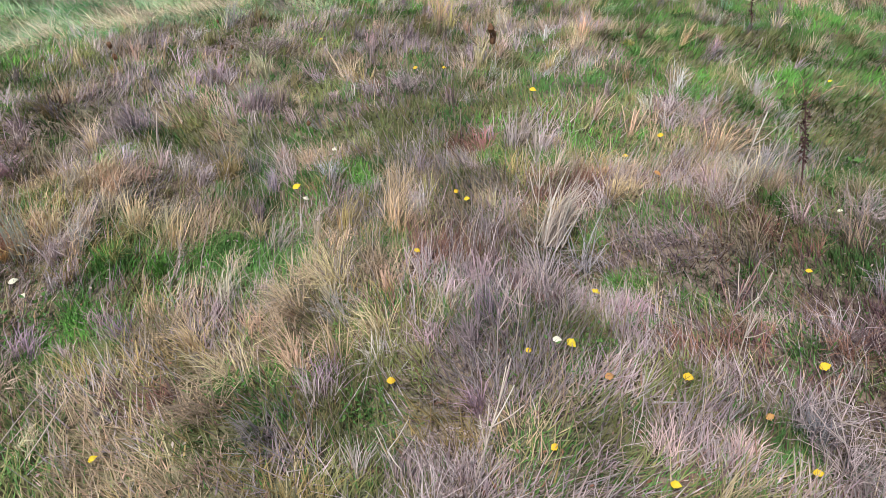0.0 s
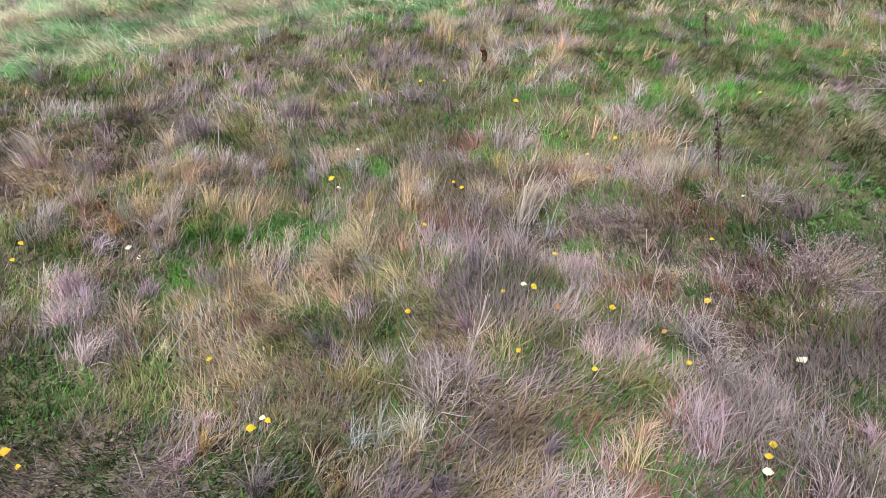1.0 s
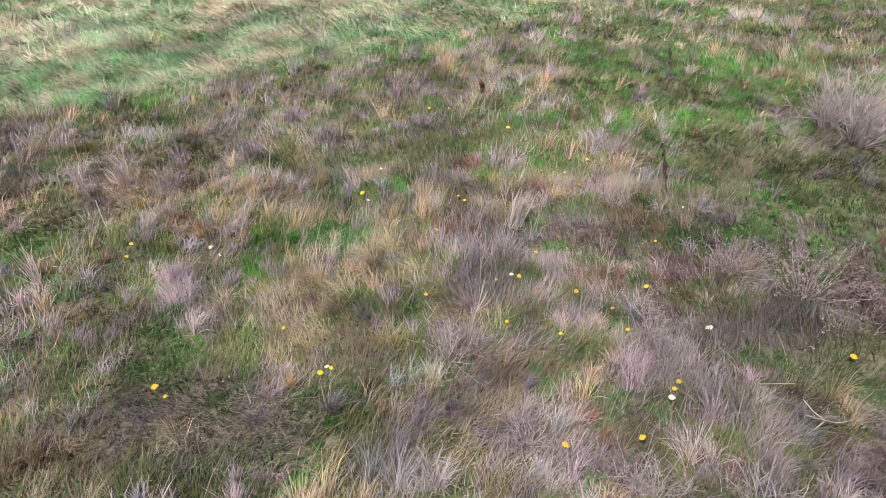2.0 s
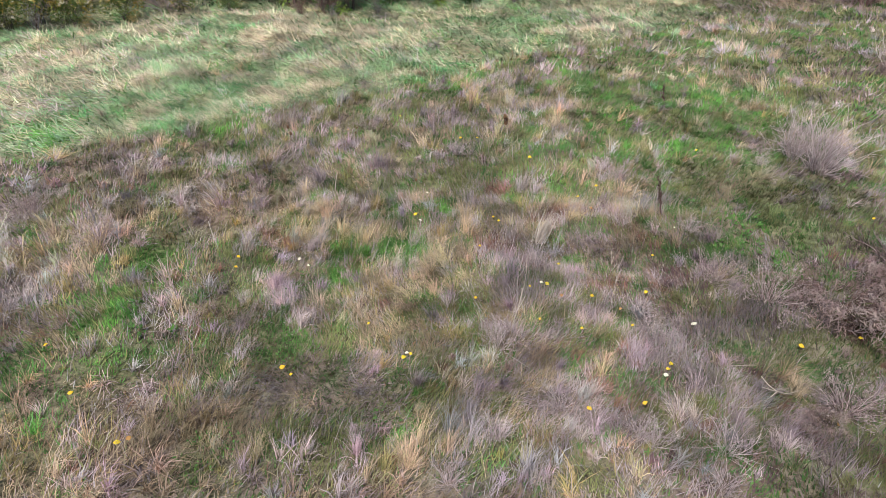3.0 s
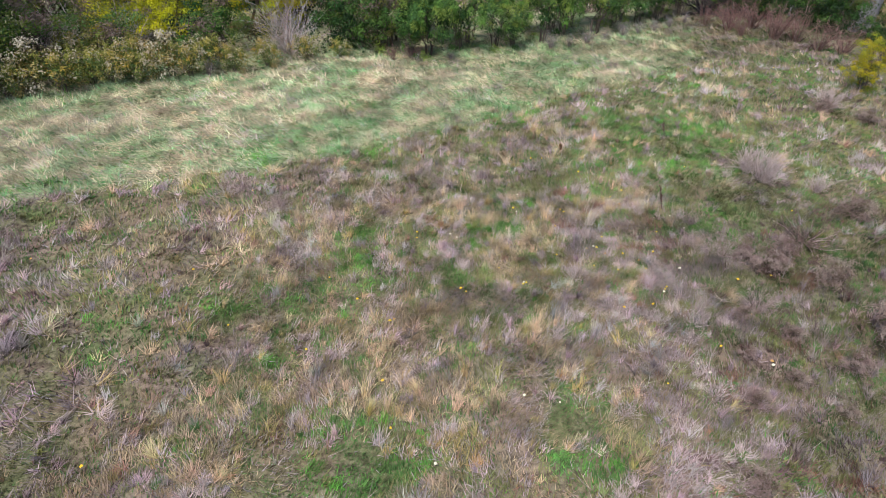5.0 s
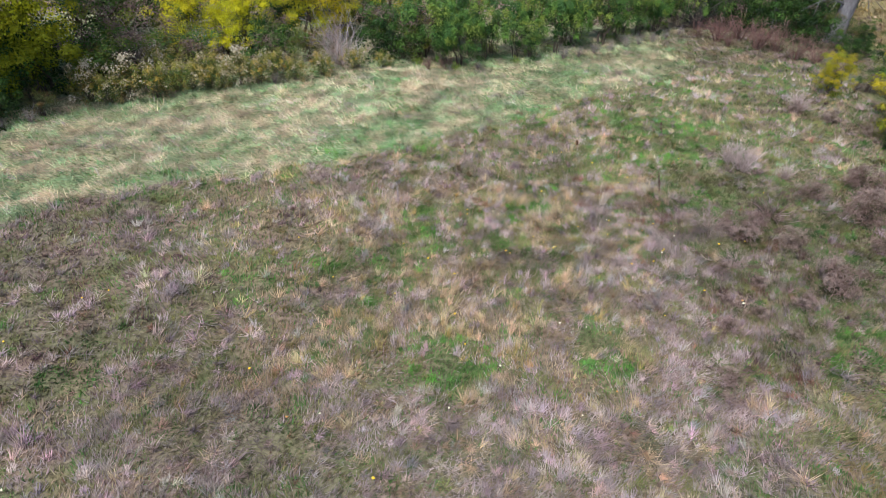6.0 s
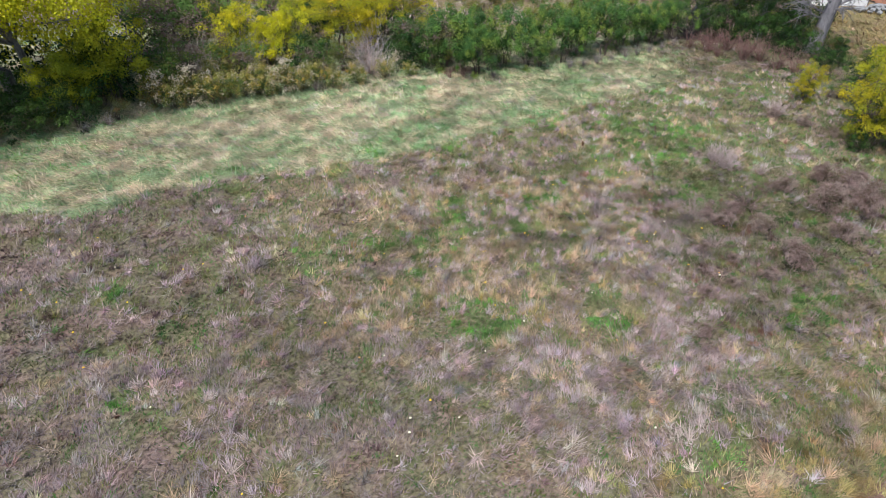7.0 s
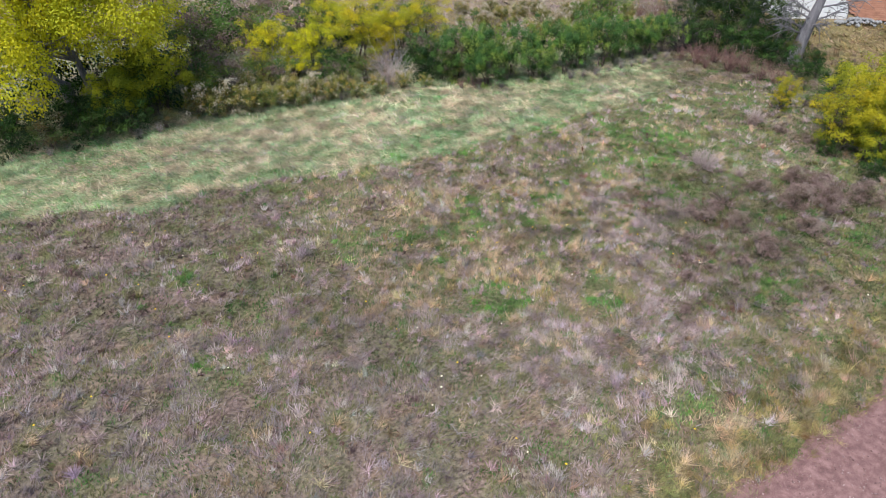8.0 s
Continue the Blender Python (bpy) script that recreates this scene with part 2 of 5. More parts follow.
def tubes(paths, sides=4):
    """Tapered tubes along paths of (points, radii); returns vertices and triangles."""
    vv, tt, n = [], [], 0
    for pts, rad in paths:
        pts = np.asarray(pts, dtype=float)
        way = np.gradient(pts, axis=0)
        way /= np.linalg.norm(way, axis=1)[:, None] + 1e-9
        a = np.cross(way, (0.31, 0.17, 0.93) if abs(way[0][2]) < 0.9 else (1.0, 0.1, 0.05))
        a /= np.linalg.norm(a, axis=1)[:, None] + 1e-9
        b = np.cross(way, a)
        ang = np.arange(sides) * 2 * math.pi / sides
        ring = pts[:, None] + np.asarray(rad)[:, None, None] * (a[:, None] * np.cos(ang)[None, :, None] + b[:, None] * np.sin(ang)[None, :, None])
        vv.append(ring.reshape(-1, 3))
        for k in range(len(pts) - 1):
            for s in range(sides):
                p, q = n + k * sides + s, n + k * sides + (s + 1) % sides
                tt += [(p, q, q + sides), (p, q + sides, p + sides)]
        last = n + (len(pts) - 1) * sides
        tt += [(last, last + s, last + s + 1) for s in range(1, sides - 1)]
        n += len(pts) * sides
    return np.concatenate(vv), np.array(tt)


def blades(base, length, width, az, lean, curl):
    """Grass blades of five vertices and three triangles: bent strips that taper to a tip."""
    n = len(base)
    out = np.stack([np.cos(az), np.sin(az), np.zeros(n)], 1)
    side_az = az + math.pi / 2 + rng.normal(0, 0.7, n)
    side = np.stack([np.cos(side_az), np.sin(side_az), np.zeros(n)], 1) * (width / 2)[:, None]
    low = np.clip(lean - curl, 0, 0.97)
    high = np.clip(lean + curl, 0, 0.995)
    up = np.array([0, 0, 1.0])
    mid = base + 0.55 * length[:, None] * (out * low[:, None] + up * np.sqrt(1 - low ** 2)[:, None])
    tip = mid + 0.45 * length[:, None] * (out * high[:, None] + up * (np.sqrt(1 - high ** 2) - 0.25 * curl)[:, None])
    tip[:, 2] = np.maximum(tip[:, 2], base[:, 2] + 0.02)
    verts = np.stack([base - side, base + side, mid - 0.75 * side, mid + 0.75 * side, tip], 1).reshape(-1, 3)
    start = 5 * np.arange(n)[:, None, None]
    tris = (start + np.array([(0, 1, 2), (1, 3, 2), (2, 3, 4)])[None]).reshape(-1, 3)
    return verts, tris


def spikes(base, length, width, az, lean):
    """Short or far blades: one tapering triangle each."""
    n = len(base)
    out = np.stack([np.cos(az), np.sin(az), np.zeros(n)], 1)
    side_az = az + math.pi / 2 + rng.normal(0, 0.6, n)
    side = np.stack([np.cos(side_az), np.sin(side_az), np.zeros(n)], 1) * (width / 2)[:, None]
    tip = base + length[:, None] * (out * lean[:, None] + np.array([0, 0, 1.0]) * np.sqrt(1 - lean ** 2)[:, None])
    verts = np.stack([base - side, base + side, tip], 1).reshape(-1, 3)
    return verts, np.arange(3 * n).reshape(-1, 3)


# ---- materials ----
def node_material(name):
    m = bpy.data.materials.new(name)
    m.use_nodes = True
    return m, m.node_tree.nodes, m.node_tree.links, m.node_tree.nodes["Principled BSDF"]


def growing(name, glow_through, rough, spread, object_spread=0.0):
    """Leaf and blade: the growth's own tint, varied from island to island, with some light coming through."""
    m, nodes, links, bsdf = node_material(name)
    hue = nodes.new("ShaderNodeAttribute")
    hue.attribute_name = "hue"
    geo = nodes.new("ShaderNodeNewGeometry")
    hsv = nodes.new("ShaderNodeHueSaturation")
    value = nodes.new("ShaderNodeMapRange")
    value.inputs["To Min"].default_value, value.inputs["To Max"].default_value = 1 - spread, 1 + spread
    links.new(geo.outputs["Random Per Island"], value.inputs["Value"])
    links.new(hue.outputs["Color"], hsv.inputs["Color"])
    links.new(value.outputs[0], hsv.inputs["Value"])
    if object_spread:
        info = nodes.new("ShaderNodeObjectInfo")
        shift = nodes.new("ShaderNodeMapRange")
        shift.inputs["To Min"].default_value, shift.inputs["To Max"].default_value = 0.5 - object_spread, 0.5 + object_spread
        links.new(info.outputs["Random"], shift.inputs["Value"])
        links.new(shift.outputs[0], hsv.inputs["Hue"])
    links.new(hsv.outputs[0], bsdf.inputs["Base Color"])
    bsdf.inputs["Roughness"].default_value = rough
    bsdf.inputs["Specular IOR Level"].default_value = 0.2
    thin = nodes.new("ShaderNodeBsdfTranslucent")
    links.new(hsv.outputs[0], thin.inputs["Color"])
    mix = nodes.new("ShaderNodeMixShader")
    mix.inputs[0].default_value = glow_through
    links.new(bsdf.outputs[0], mix.inputs[1])
    links.new(thin.outputs[0], mix.inputs[2])
    links.new(mix.outputs[0], nodes["Material Output"].inputs["Surface"])
    return m


def grained(name, colours, size, bump, rough=0.85, stretch=(1, 1, 1), fine=6.0, metal=0.0, span=(0.3, 0.72)):
    """A rough natural surface: three colours over noise at two scales, with relief."""
    m, nodes, links, bsdf = node_material(name)
    coord = nodes.new("ShaderNodeTexCoord")
    mapping = nodes.new("ShaderNodeMapping")
    mapping.inputs["Scale"].default_value = stretch
    links.new(coord.outputs["Object"], mapping.inputs["Vector"])
    big, small = nodes.new("ShaderNodeTexNoise"), nodes.new("ShaderNodeTexNoise")
    big.inputs["Scale"].default_value, small.inputs["Scale"].default_value = 1 / size, fine / size
    big.inputs["Detail"].default_value, small.inputs["Detail"].default_value = 5, 6
    ramp = nodes.new("ShaderNodeValToRGB")
    ramp.color_ramp.elements[0].position, ramp.color_ramp.elements[0].color = span[0], (*colours[0], 1)
    ramp.color_ramp.elements[1].position, ramp.color_ramp.elements[1].color = span[1], (*colours[2], 1)
    ramp.color_ramp.elements.new(0.5).color = (*colours[1], 1)
    blend = nodes.new("ShaderNodeMix")
    blend.inputs["Factor"].default_value = 0.5
    for n in (big, small):
        links.new(mapping.outputs[0], n.inputs["Vector"])
    links.new(big.outputs["Fac"], blend.inputs["A"])
    links.new(small.outputs["Fac"], blend.inputs["B"])
    links.new(blend.outputs["Result"], ramp.inputs["Fac"])
    links.new(ramp.outputs["Color"], bsdf.inputs["Base Color"])
    relief = nodes.new("ShaderNodeBump")
    relief.inputs["Strength"].default_value, relief.inputs["Distance"].default_value = 0.8, bump
    links.new(small.outputs["Fac"], relief.inputs["Height"])
    links.new(relief.outputs[0], bsdf.inputs["Normal"])
    bsdf.inputs["Roughness"].default_value = rough
    bsdf.inputs["Metallic"].default_value = metal
    bsdf.inputs["Specular IOR Level"].default_value = 0.25
    return m


def litter_material():
    """Thatch and soil between the tufts: the growth's tint broken up by dead matter."""
    m, nodes, links, bsdf = node_material("thatch_and_soil")
    hue = nodes.new("ShaderNodeAttribute")
    hue.attribute_name = "hue"
    coord = nodes.new("ShaderNodeTexCoord")
    fine, coarse = nodes.new("ShaderNodeTexNoise"), nodes.new("ShaderNodeTexNoise")
    fine.inputs["Scale"].default_value, fine.inputs["Detail"].default_value = 45, 8
    coarse.inputs["Scale"].default_value, coarse.inputs["Detail"].default_value = 7, 6
    ramp = nodes.new("ShaderNodeValToRGB")
    ramp.color_ramp.elements[0].position, ramp.color_ramp.elements[0].color = 0.38, (0.40, 0.37, 0.36, 1)
    ramp.color_ramp.elements[1].position, ramp.color_ramp.elements[1].color = 0.62, (1.35, 1.3, 1.25, 1)
    links.new(coord.outputs["Object"], fine.inputs["Vector"])
    links.new(coord.outputs["Object"], coarse.inputs["Vector"])
    both = nodes.new("ShaderNodeMix")
    both.inputs["Factor"].default_value = 0.6
    links.new(fine.outputs["Fac"], both.inputs["A"])
    links.new(coarse.outputs["Fac"], both.inputs["B"])
    links.new(both.outputs["Result"], ramp.inputs["Fac"])
    mult = nodes.new("ShaderNodeMix")
    mult.data_type, mult.blend_type = 'RGBA', 'MULTIPLY'
    mult.inputs["Factor"].default_value = 1.0
    links.new(hue.outputs["Color"], mult.inputs[6])
    links.new(ramp.outputs["Color"], mult.inputs[7])
    links.new(mult.outputs[2], bsdf.inputs["Base Color"])
    relief = nodes.new("ShaderNodeBump")
    relief.inputs["Strength"].default_value, relief.inputs["Distance"].default_value = 1.0, 0.03
    links.new(fine.outputs["Fac"], relief.inputs["Height"])
    links.new(relief.outputs[0], bsdf.inputs["Normal"])
    bsdf.inputs["Roughness"].default_value = 0.95
    bsdf.inputs["Specular IOR Level"].default_value = 0.1
    return m


GRASS = growing("grass_blades", 0.16, 0.7, 0.2)
LEAF = growing("tree_leaves", 0.3, 0.55, 0.07, 0.012)
STEM = growing("dry_stems", 0.0, 0.8, 0.3)
LITTER = litter_material()
BARK = grained("grey_bark", [(0.08, 0.075, 0.08), (0.18, 0.17, 0.18), (0.30, 0.29, 0.30)], 0.25, 0.03, 0.9, (1, 1, 0.22), 7)
TWIG_BARK = grained("brown_bark", [(0.05, 0.035, 0.028), (0.10, 0.075, 0.06), (0.17, 0.13, 0.11)], 0.12, 0.01)
GRAVEL = grained("red_gravel", [(0.13, 0.07, 0.065), (0.215, 0.12, 0.112), (0.34, 0.205, 0.19)], 0.3, 0.012, 0.9, (1, 1, 1), 16, span=(0.38, 0.64))
STONE = grained("red_stone", [(0.14, 0.08, 0.075), (0.28, 0.17, 0.16), (0.50, 0.38, 0.36)], 0.35, 0.004, span=(0.40, 0.62))
PALE_STONE = grained("pale_rubble", [(0.15, 0.15, 0.15), (0.26, 0.26, 0.26), (0.38, 0.38, 0.37)], 0.3, 0.01)
FILM = grained("white_plastic_film", [(0.72, 0.74, 0.75), (0.80, 0.81, 0.82), (0.86, 0.87, 0.87)], 0.9, 0.01, 0.35)
PLOUGHED = grained("red_ploughed_earth", [(0.16, 0.075, 0.045), (0.26, 0.12, 0.075), (0.36, 0.19, 0.12)], 0.6, 0.06, 0.95)
SEED = grained("brown_seed", [(0.09, 0.045, 0.025), (0.16, 0.08, 0.04), (0.24, 0.13, 0.07)], 0.02, 0.002)


# ---- the ground: one sheet to the horizon ----
def axis(lo, hi, step, far):
    mid = np.arange(lo, hi + step / 2, step)
    grow = [step * 1.5]
    while sum(grow) < far:
        grow.append(grow[-1] * 1.4)
    return np.concatenate([lo - np.cumsum(grow)[::-1], mid, hi + np.cumsum(grow)])


def grid_tris(nx, ny):
    i, j = np.meshgrid(np.arange(nx - 1), np.arange(ny - 1))
    a = (j * nx + i).ravel()
    return np.concatenate([np.stack([a, a + 1, a + nx + 1], 1), np.stack([a, a + nx + 1, a + nx], 1)])


def build_ground():
    gx, gy = axis(-34, 22, 0.26, 2500), axis(-16, 28, 0.26, 2500)
    xx, yy = [v.ravel() for v in np.meshgrid(gx, gy)]
    p = growth(xx, yy)
    boost = np.stack([4.2 * (0.6 * vnoise(xx / 0.9, yy / 0.9, 1.0, 60 + k) + 0.4 * vnoise(xx / 0.9, yy / 0.9, 0.33, 80 + k)) for k in range(len(TINTS))], 1)
    p = (p + 0.01) * np.exp(1.6 * boost)
    p /= p.sum(1)[:, None]
    dead = np.where((xx > 20.5) & (yy > 20), 0.38, 0.66) - 0.40 * smooth(-0.3, 0.7, past_edge(xx, yy)) * smooth(12.0, 2.0, xx)
    tint = (1 - dead)[:, None] * (p @ TINTS) + dead[:, None] * (np.array((0.155, 0.108, 0.095)) + (np.array((0.088, 0.10, 0.048)) - np.array((0.155, 0.108, 0.095))) * smooth(0.4, 0.6, fbm(xx, yy, 0.9, 37))[:, None])
    me = mesh_of("ground", np.stack([xx, yy, ground_z(xx, yy)], 1), grid_tris(len(gx), len(gy)), LITTER, tint, flat=False)
    tagged(new("ground", me), "rough autumn meadow ground of thatch, moss and soil", "ground", kind="structure")


build_ground()


def build_road():
    """A strip of red gravel with two faint ruts, running along the meadow."""
    along, across = np.arange(-40, 60, 0.2), np.arange(-7.2, 0.9, 0.18)
    u, v = [w.ravel() for w in np.meshgrid(along, across)]
    d = np.array((0.851, 0.525))
    x, y = 1.5 + u * d[0] - v * d[1], -13.25 + u * d[1] + v * d[0]
    z = 0.0 - 0.05 * np.exp(-((v + 2.0) / 0.35) ** 2) - 0.05 * np.exp(-((v + 4.2) / 0.35) ** 2) + 0.05 * (fbm(x, y, 0.8, 33) - 0.5) - 0.16 * smooth(0.1, 0.7, v) - 0.16 * smooth(-6.4, -7.1, v)
    me = mesh_of("road", np.stack([x, y, z], 1), grid_tris(len(along), len(across)), GRAVEL, flat=False)
    road = tagged(new("road", me), "red gravel farm track beside the meadow", "road", kind="structure")
    n = 6500
    u, v = rng.uniform(-8, 14, n), rng.uniform(-5.5, 0.25, n)
    r = 0.009 + 0.034 * rng.random(n) ** 3
    vv, tt = [], []
    octa = np.array([(1, 0, 0), (-1, 0, 0), (0, 1, 0), (0, -1, 0), (0, 0, 1), (0, 0, -1)], dtype=float)
    face = np.array([(0, 2, 4), (2, 1, 4), (1, 3, 4), (3, 0, 4), (2, 0, 5), (1, 2, 5), (3, 1, 5), (0, 3, 5)])
    for k in range(n):
        p = octa * r[k] * rng.uniform(0.6, 1.3, (6, 3))
        x, y = 1.5 + u[k] * d[0] - v[k] * d[1], -13.25 + u[k] * d[1] + v[k] * d[0]
        vv.append(p + (x, y, 0.005 + 0.3 * r[k]))
        tt.append(face + 6 * k)
    tagged(new("loose_gravel", mesh_of("loose_gravel", np.concatenate(vv), np.concatenate(tt), STONE)), "loose red and pale stones on the gravel track", "gravel", kind="stuff")


build_road()


# ---- where fallen leaves lie ----
LEAVES_NEAR = [(2.8, 4.1), (0.8, 3.2), (0.5, 3.1), (0.0, 5.2), (1.0, 2.9), (-2.1, 2.3), (-3.3, 3.7), (-2.1, 9.7), (-1.4, 5.1), (-0.3, 4.1), (0.1, 5.1), (1.1, 3.9), (1.5, 2.9), (2.0, 2.2), (1.9, 2.6), (1.2, 2.1),
               (3.4, 4.9), (1.8, 6.2), (-1.3, 6.1), (0.6, 2.4), (-0.6, 8.7), (-0.2, 8.7), (2.4, 3.0), (-0.4, 2.9), (-3.3, 8.9), (2.2, 6.4)]
LEAVES_NEAR += [(-1.46, 1.65), (-3.06, 1.1), (2.98, 2.32), (2.28, 1.26)]
LEAVES_MID = [(-3.2, 1.2), (-5.0, -0.1), (-5.9, 0.6), (-6.8, 1.6), (4.3, 0.4), (4.5, 1.9), (4.2, -1.3), (3.1, -0.8), (2.6, -1.6), (-4.5, 3.5), (-10.5, 1.6), (-9.0, -0.4), (-6.9, -1.2), (-5.0, -2.1), (-4.9, 0.0),
              (-1.5, 1.5), (0.7, 3.2), (5.5, 2.1), (2.2, 1.1), (1.5, -2.0), (-10.0, 5.9), (7.6, 5.6), (12.1, 18.3), (4.8, 8.1), (1.9, 5.4), (-1.4, 1.6), (3.0, 2.3), (2.35, 1.36), (-3.5, 3.9), (-4.5, 3.7)]
LEAVES_FAR = [(-16.0, -1.3), (-10.7, -4.5), (-9.3, -6.2), (-8.5, -6.0), (-25.1, -4.1), (-25.9, -4.2), (-18.0, -6.9), (-15.3, -8.4), (-7.5, -8.6), (-7.5, -9.1), (-3.5, -12.2), (-5.0, -11.2), (4.2, -1.2), (-1.7, -5.9),
              (-19.6, -9.9), (-19.2, -5.2), (-1.5, 5.2), (10.6, -3.6), (-1.3, -12.4), (-7.8, -9.9), (-20.7, 0.1), (0.9, 7.4), (-21.5, -3.5), (4.6, -11.8), (3.9, -12.6), (5.4, -11.0)]
LEAVES_FAR += [(float(a), float(b)) for a, b in zip(rng.uniform(-25, 3, 26), rng.uniform(-13, 4, 26))]


# round these stalks and bare spots no tussock stands
CLEAR = [(0.8, 4.45), (0.72, 4.6), (0.3, 3.1), (0.42, 3.2), (1.85, 3.1), (0.8, 5.3), (0.12, 2.25), (2.45, 5.0), (-3.2, 6.1), (2.2, 5.0), (3.3, 5.4), (0.0, 4.3), (0.3, 4.35),
         (2.3, 4.7), (1.4, 3.35), (1.2, 3.4), (-2.75, 2.25), (-2.0, 3.9), (0.6, 3.1), (0.8, 2.9)]


def near_any(x, y, spots, r):
    w = np.zeros(len(x), dtype=bool)
    for a, b in spots:
        w |= (x - a) ** 2 + (y - b) ** 2 < r * r
    return w


# ---- grass ----
def in_view(x, y):
    return (x > -23 - 0.58 * (y + 13.7)) & (x < 8.5 + 0.57 * (y + 13.1)) & (y > -15.5)


# how tall and how upright each tint's growth stands
TALL = np.array([1.2, 1.0, 1.1, 0.62, 0.48, 0.52, 0.7, 0.7, 0.8, 1.1, 1.15, 0.62])
FRESH = np.array([0, 0, 0, 0.5, 1, 1, 0, 0, 0.6, 0, 0, 1])


def lay_of(x, y):
    """The way the grass lies: combed along the hedge in the meadow, in swirls on the heath."""
    swirl = 0.9 + 2.6 * math.pi * (fbm(x, y, 1.9, 12) - 0.5) + 1.6 * (vnoise(x, y, 0.5, 11) - 0.5)
    combed = math.pi + 0.45 + 2.4 * (fbm(x, y, 2.2, 14) - 0.5)
    return np.where(past_edge(x, y) > 0.3, combed, swirl)


def sow(name, label, x0, x1, y0, y1, mat, tufts, each, width, keep, length=(0.16, 0.42), lie=0.0, bent=True, straws=0.0, girth=(0.03, 0.10)):
    """One stretch of grass, blade by blade. mat: laid strands to the square metre, which cover the soil; tufts: tussocks to the
    square metre, of about that many blades each, which fan out of one foot and lie over together; straws: single arching straws."""
    area = (x1 - x0) * (y1 - y0)
    vv, tt, cc, count = [], [], [], 0

    def add(bx, by, size, az, lean, curl, tint, wide, bent):
        nonlocal count
        n = len(bx)
        base = np.stack([bx, by, ground_z(bx, by) - 0.01], 1)
        wide = wide * rng.uniform(0.6, 1.35, n)
        v, t = blades(base, size, wide, az, lean, curl) if bent else spikes(base, size, wide * 1.15, az, np.clip(lean + 0.5 * curl, 0, 0.97))
        vv.append(v)
        tt.append(t + count)
        cc.append(np.repeat(np.clip(tint, 0.008, 0.85), 5 if bent else 3, axis=0))
        count += len(v)

    def scatter(n):
        x, y = rng.uniform(x0, x1, n), rng.uniform(y0, y1, n)
        ok = keep(x, y)
        return x[ok], y[ok]

    # the mat: strands of one growth lie together in small drifts
    x, y = scatter(int(area * mat))
    n = len(x)
    k = pick_growth(x, y, 0.45)
    meadow = smooth(-0.2, 0.8, past_edge(x, y))
    under = (vnoise(x, y, 0.5, 97) + 0.12 * rng.normal(size=n) > 0.57 + 0.07 * smooth(-3, -6, y)) & (FRESH[k] == 0) & (meadow < 0.5) & (k != 7) & (k != 6) & (past_hedge(x, y) < 3)
    k = np.where(under, np.where(vnoise(x, y, 0.7, 98) + 0.15 * rng.normal(size=n) > 0.5, 4, 3), k)
    fresh = FRESH[k]
    size = rng.uniform(0.12, 0.29, n) * (1 - 0.42 * fresh) * (1 + 0.9 * meadow) * (0.75 + 0.5 * vnoise(x, y, 0.6, 17))
    lean = np.clip(rng.uniform(0.36, 0.96, n) - 0.25 * fresh * rng.random(n) + 0.35 * meadow, 0.1, 0.97)
    # dry heath strands darkened, painting in shade between the tufts
    glow = rng.uniform(0.72, 1.18, n) * (1 - 0.14 * (1 - fresh) * (1 - meadow)) * (1 + 0.10 * meadow) * spot_tone(x, y) ** 0.8
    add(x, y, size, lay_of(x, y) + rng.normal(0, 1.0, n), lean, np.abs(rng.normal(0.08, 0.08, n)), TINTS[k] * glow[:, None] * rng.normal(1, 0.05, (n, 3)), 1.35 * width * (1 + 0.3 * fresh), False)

    # the tussocks
    tx, ty = scatter(int(area * tufts))
    nt = len(tx)
    kind = pick_growth(tx, ty, 0.4)
    meadow, fresh = smooth(-0.2, 0.8, past_edge(tx, ty)), FRESH[kind]
    stand = 0.55 * fbm(tx, ty, 1.4, 15) + 0.45 * vnoise(tx, ty, 0.5, 19)
    ok = (rng.random(nt) < np.maximum(0.30 + 0.70 * smooth(0.32, 0.56, stand), np.maximum(0.8 * fresh, 0.6 * meadow)))
    ok &= (rng.random(nt) > 0.8 * patch(tx, ty, RUST)) & ~near_any(tx, ty + 0.1, CLEAR, 0.26)
    ok &= ~near_any(tx, ty + 0.06, LEAVES_NEAR + LEAVES_MID + LEAVES_FAR, 0.22) & ~near_any(tx, ty + 0.3, LEAVES_NEAR + LEAVES_MID, 0.2)
    tx, ty, kind, meadow, fresh, stand = [w[ok] for w in (tx, ty, kind, meadow, fresh, stand)]
    nt = len(tx)
    flow = lay_of(tx, ty) + rng.normal(0, 0.45, nt)
    tall = (length[0] + (length[1] - length[0]) * rng.random(nt) ** 1.4) * (0.65 + 0.7 * smooth(0.3, 0.7, stand)) * TALL[kind]
    push = np.clip(0.54 + 0.6 * (fbm(tx, ty, 1.8, 18) - 0.4) + rng.normal(0, 0.15, nt) + lie + 0.4 * meadow, 0.1, 0.95)
    foot = rng.uniform(*girth, nt) * (1 + 1.2 * meadow + 0.8 * fresh)
    glow = np.clip(np.exp(rng.normal(0.04, 0.28, nt)), 0.55, 1.45) * (0.84 + 0.28 * smooth(0.3, 0.7, stand)) * spot_tone(tx, ty)
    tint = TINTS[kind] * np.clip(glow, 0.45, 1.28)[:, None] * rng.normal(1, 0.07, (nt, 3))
    weight = rng.uniform(0.4, 1.6, nt)
    own = np.repeat(np.arange(nt), np.maximum(3, each * weight).astype(int))
    n = len(own)
    ang, rad = rng.uniform(0, 2 * math.pi, n), np.sqrt(rng.random(n))
    bx, by = tx[own] + rad * foot[own] * np.cos(ang), ty[own] + rad * foot[own] * np.sin(ang)
    fan = rng.random(n) < 0.28 - 0.15 * meadow[own]
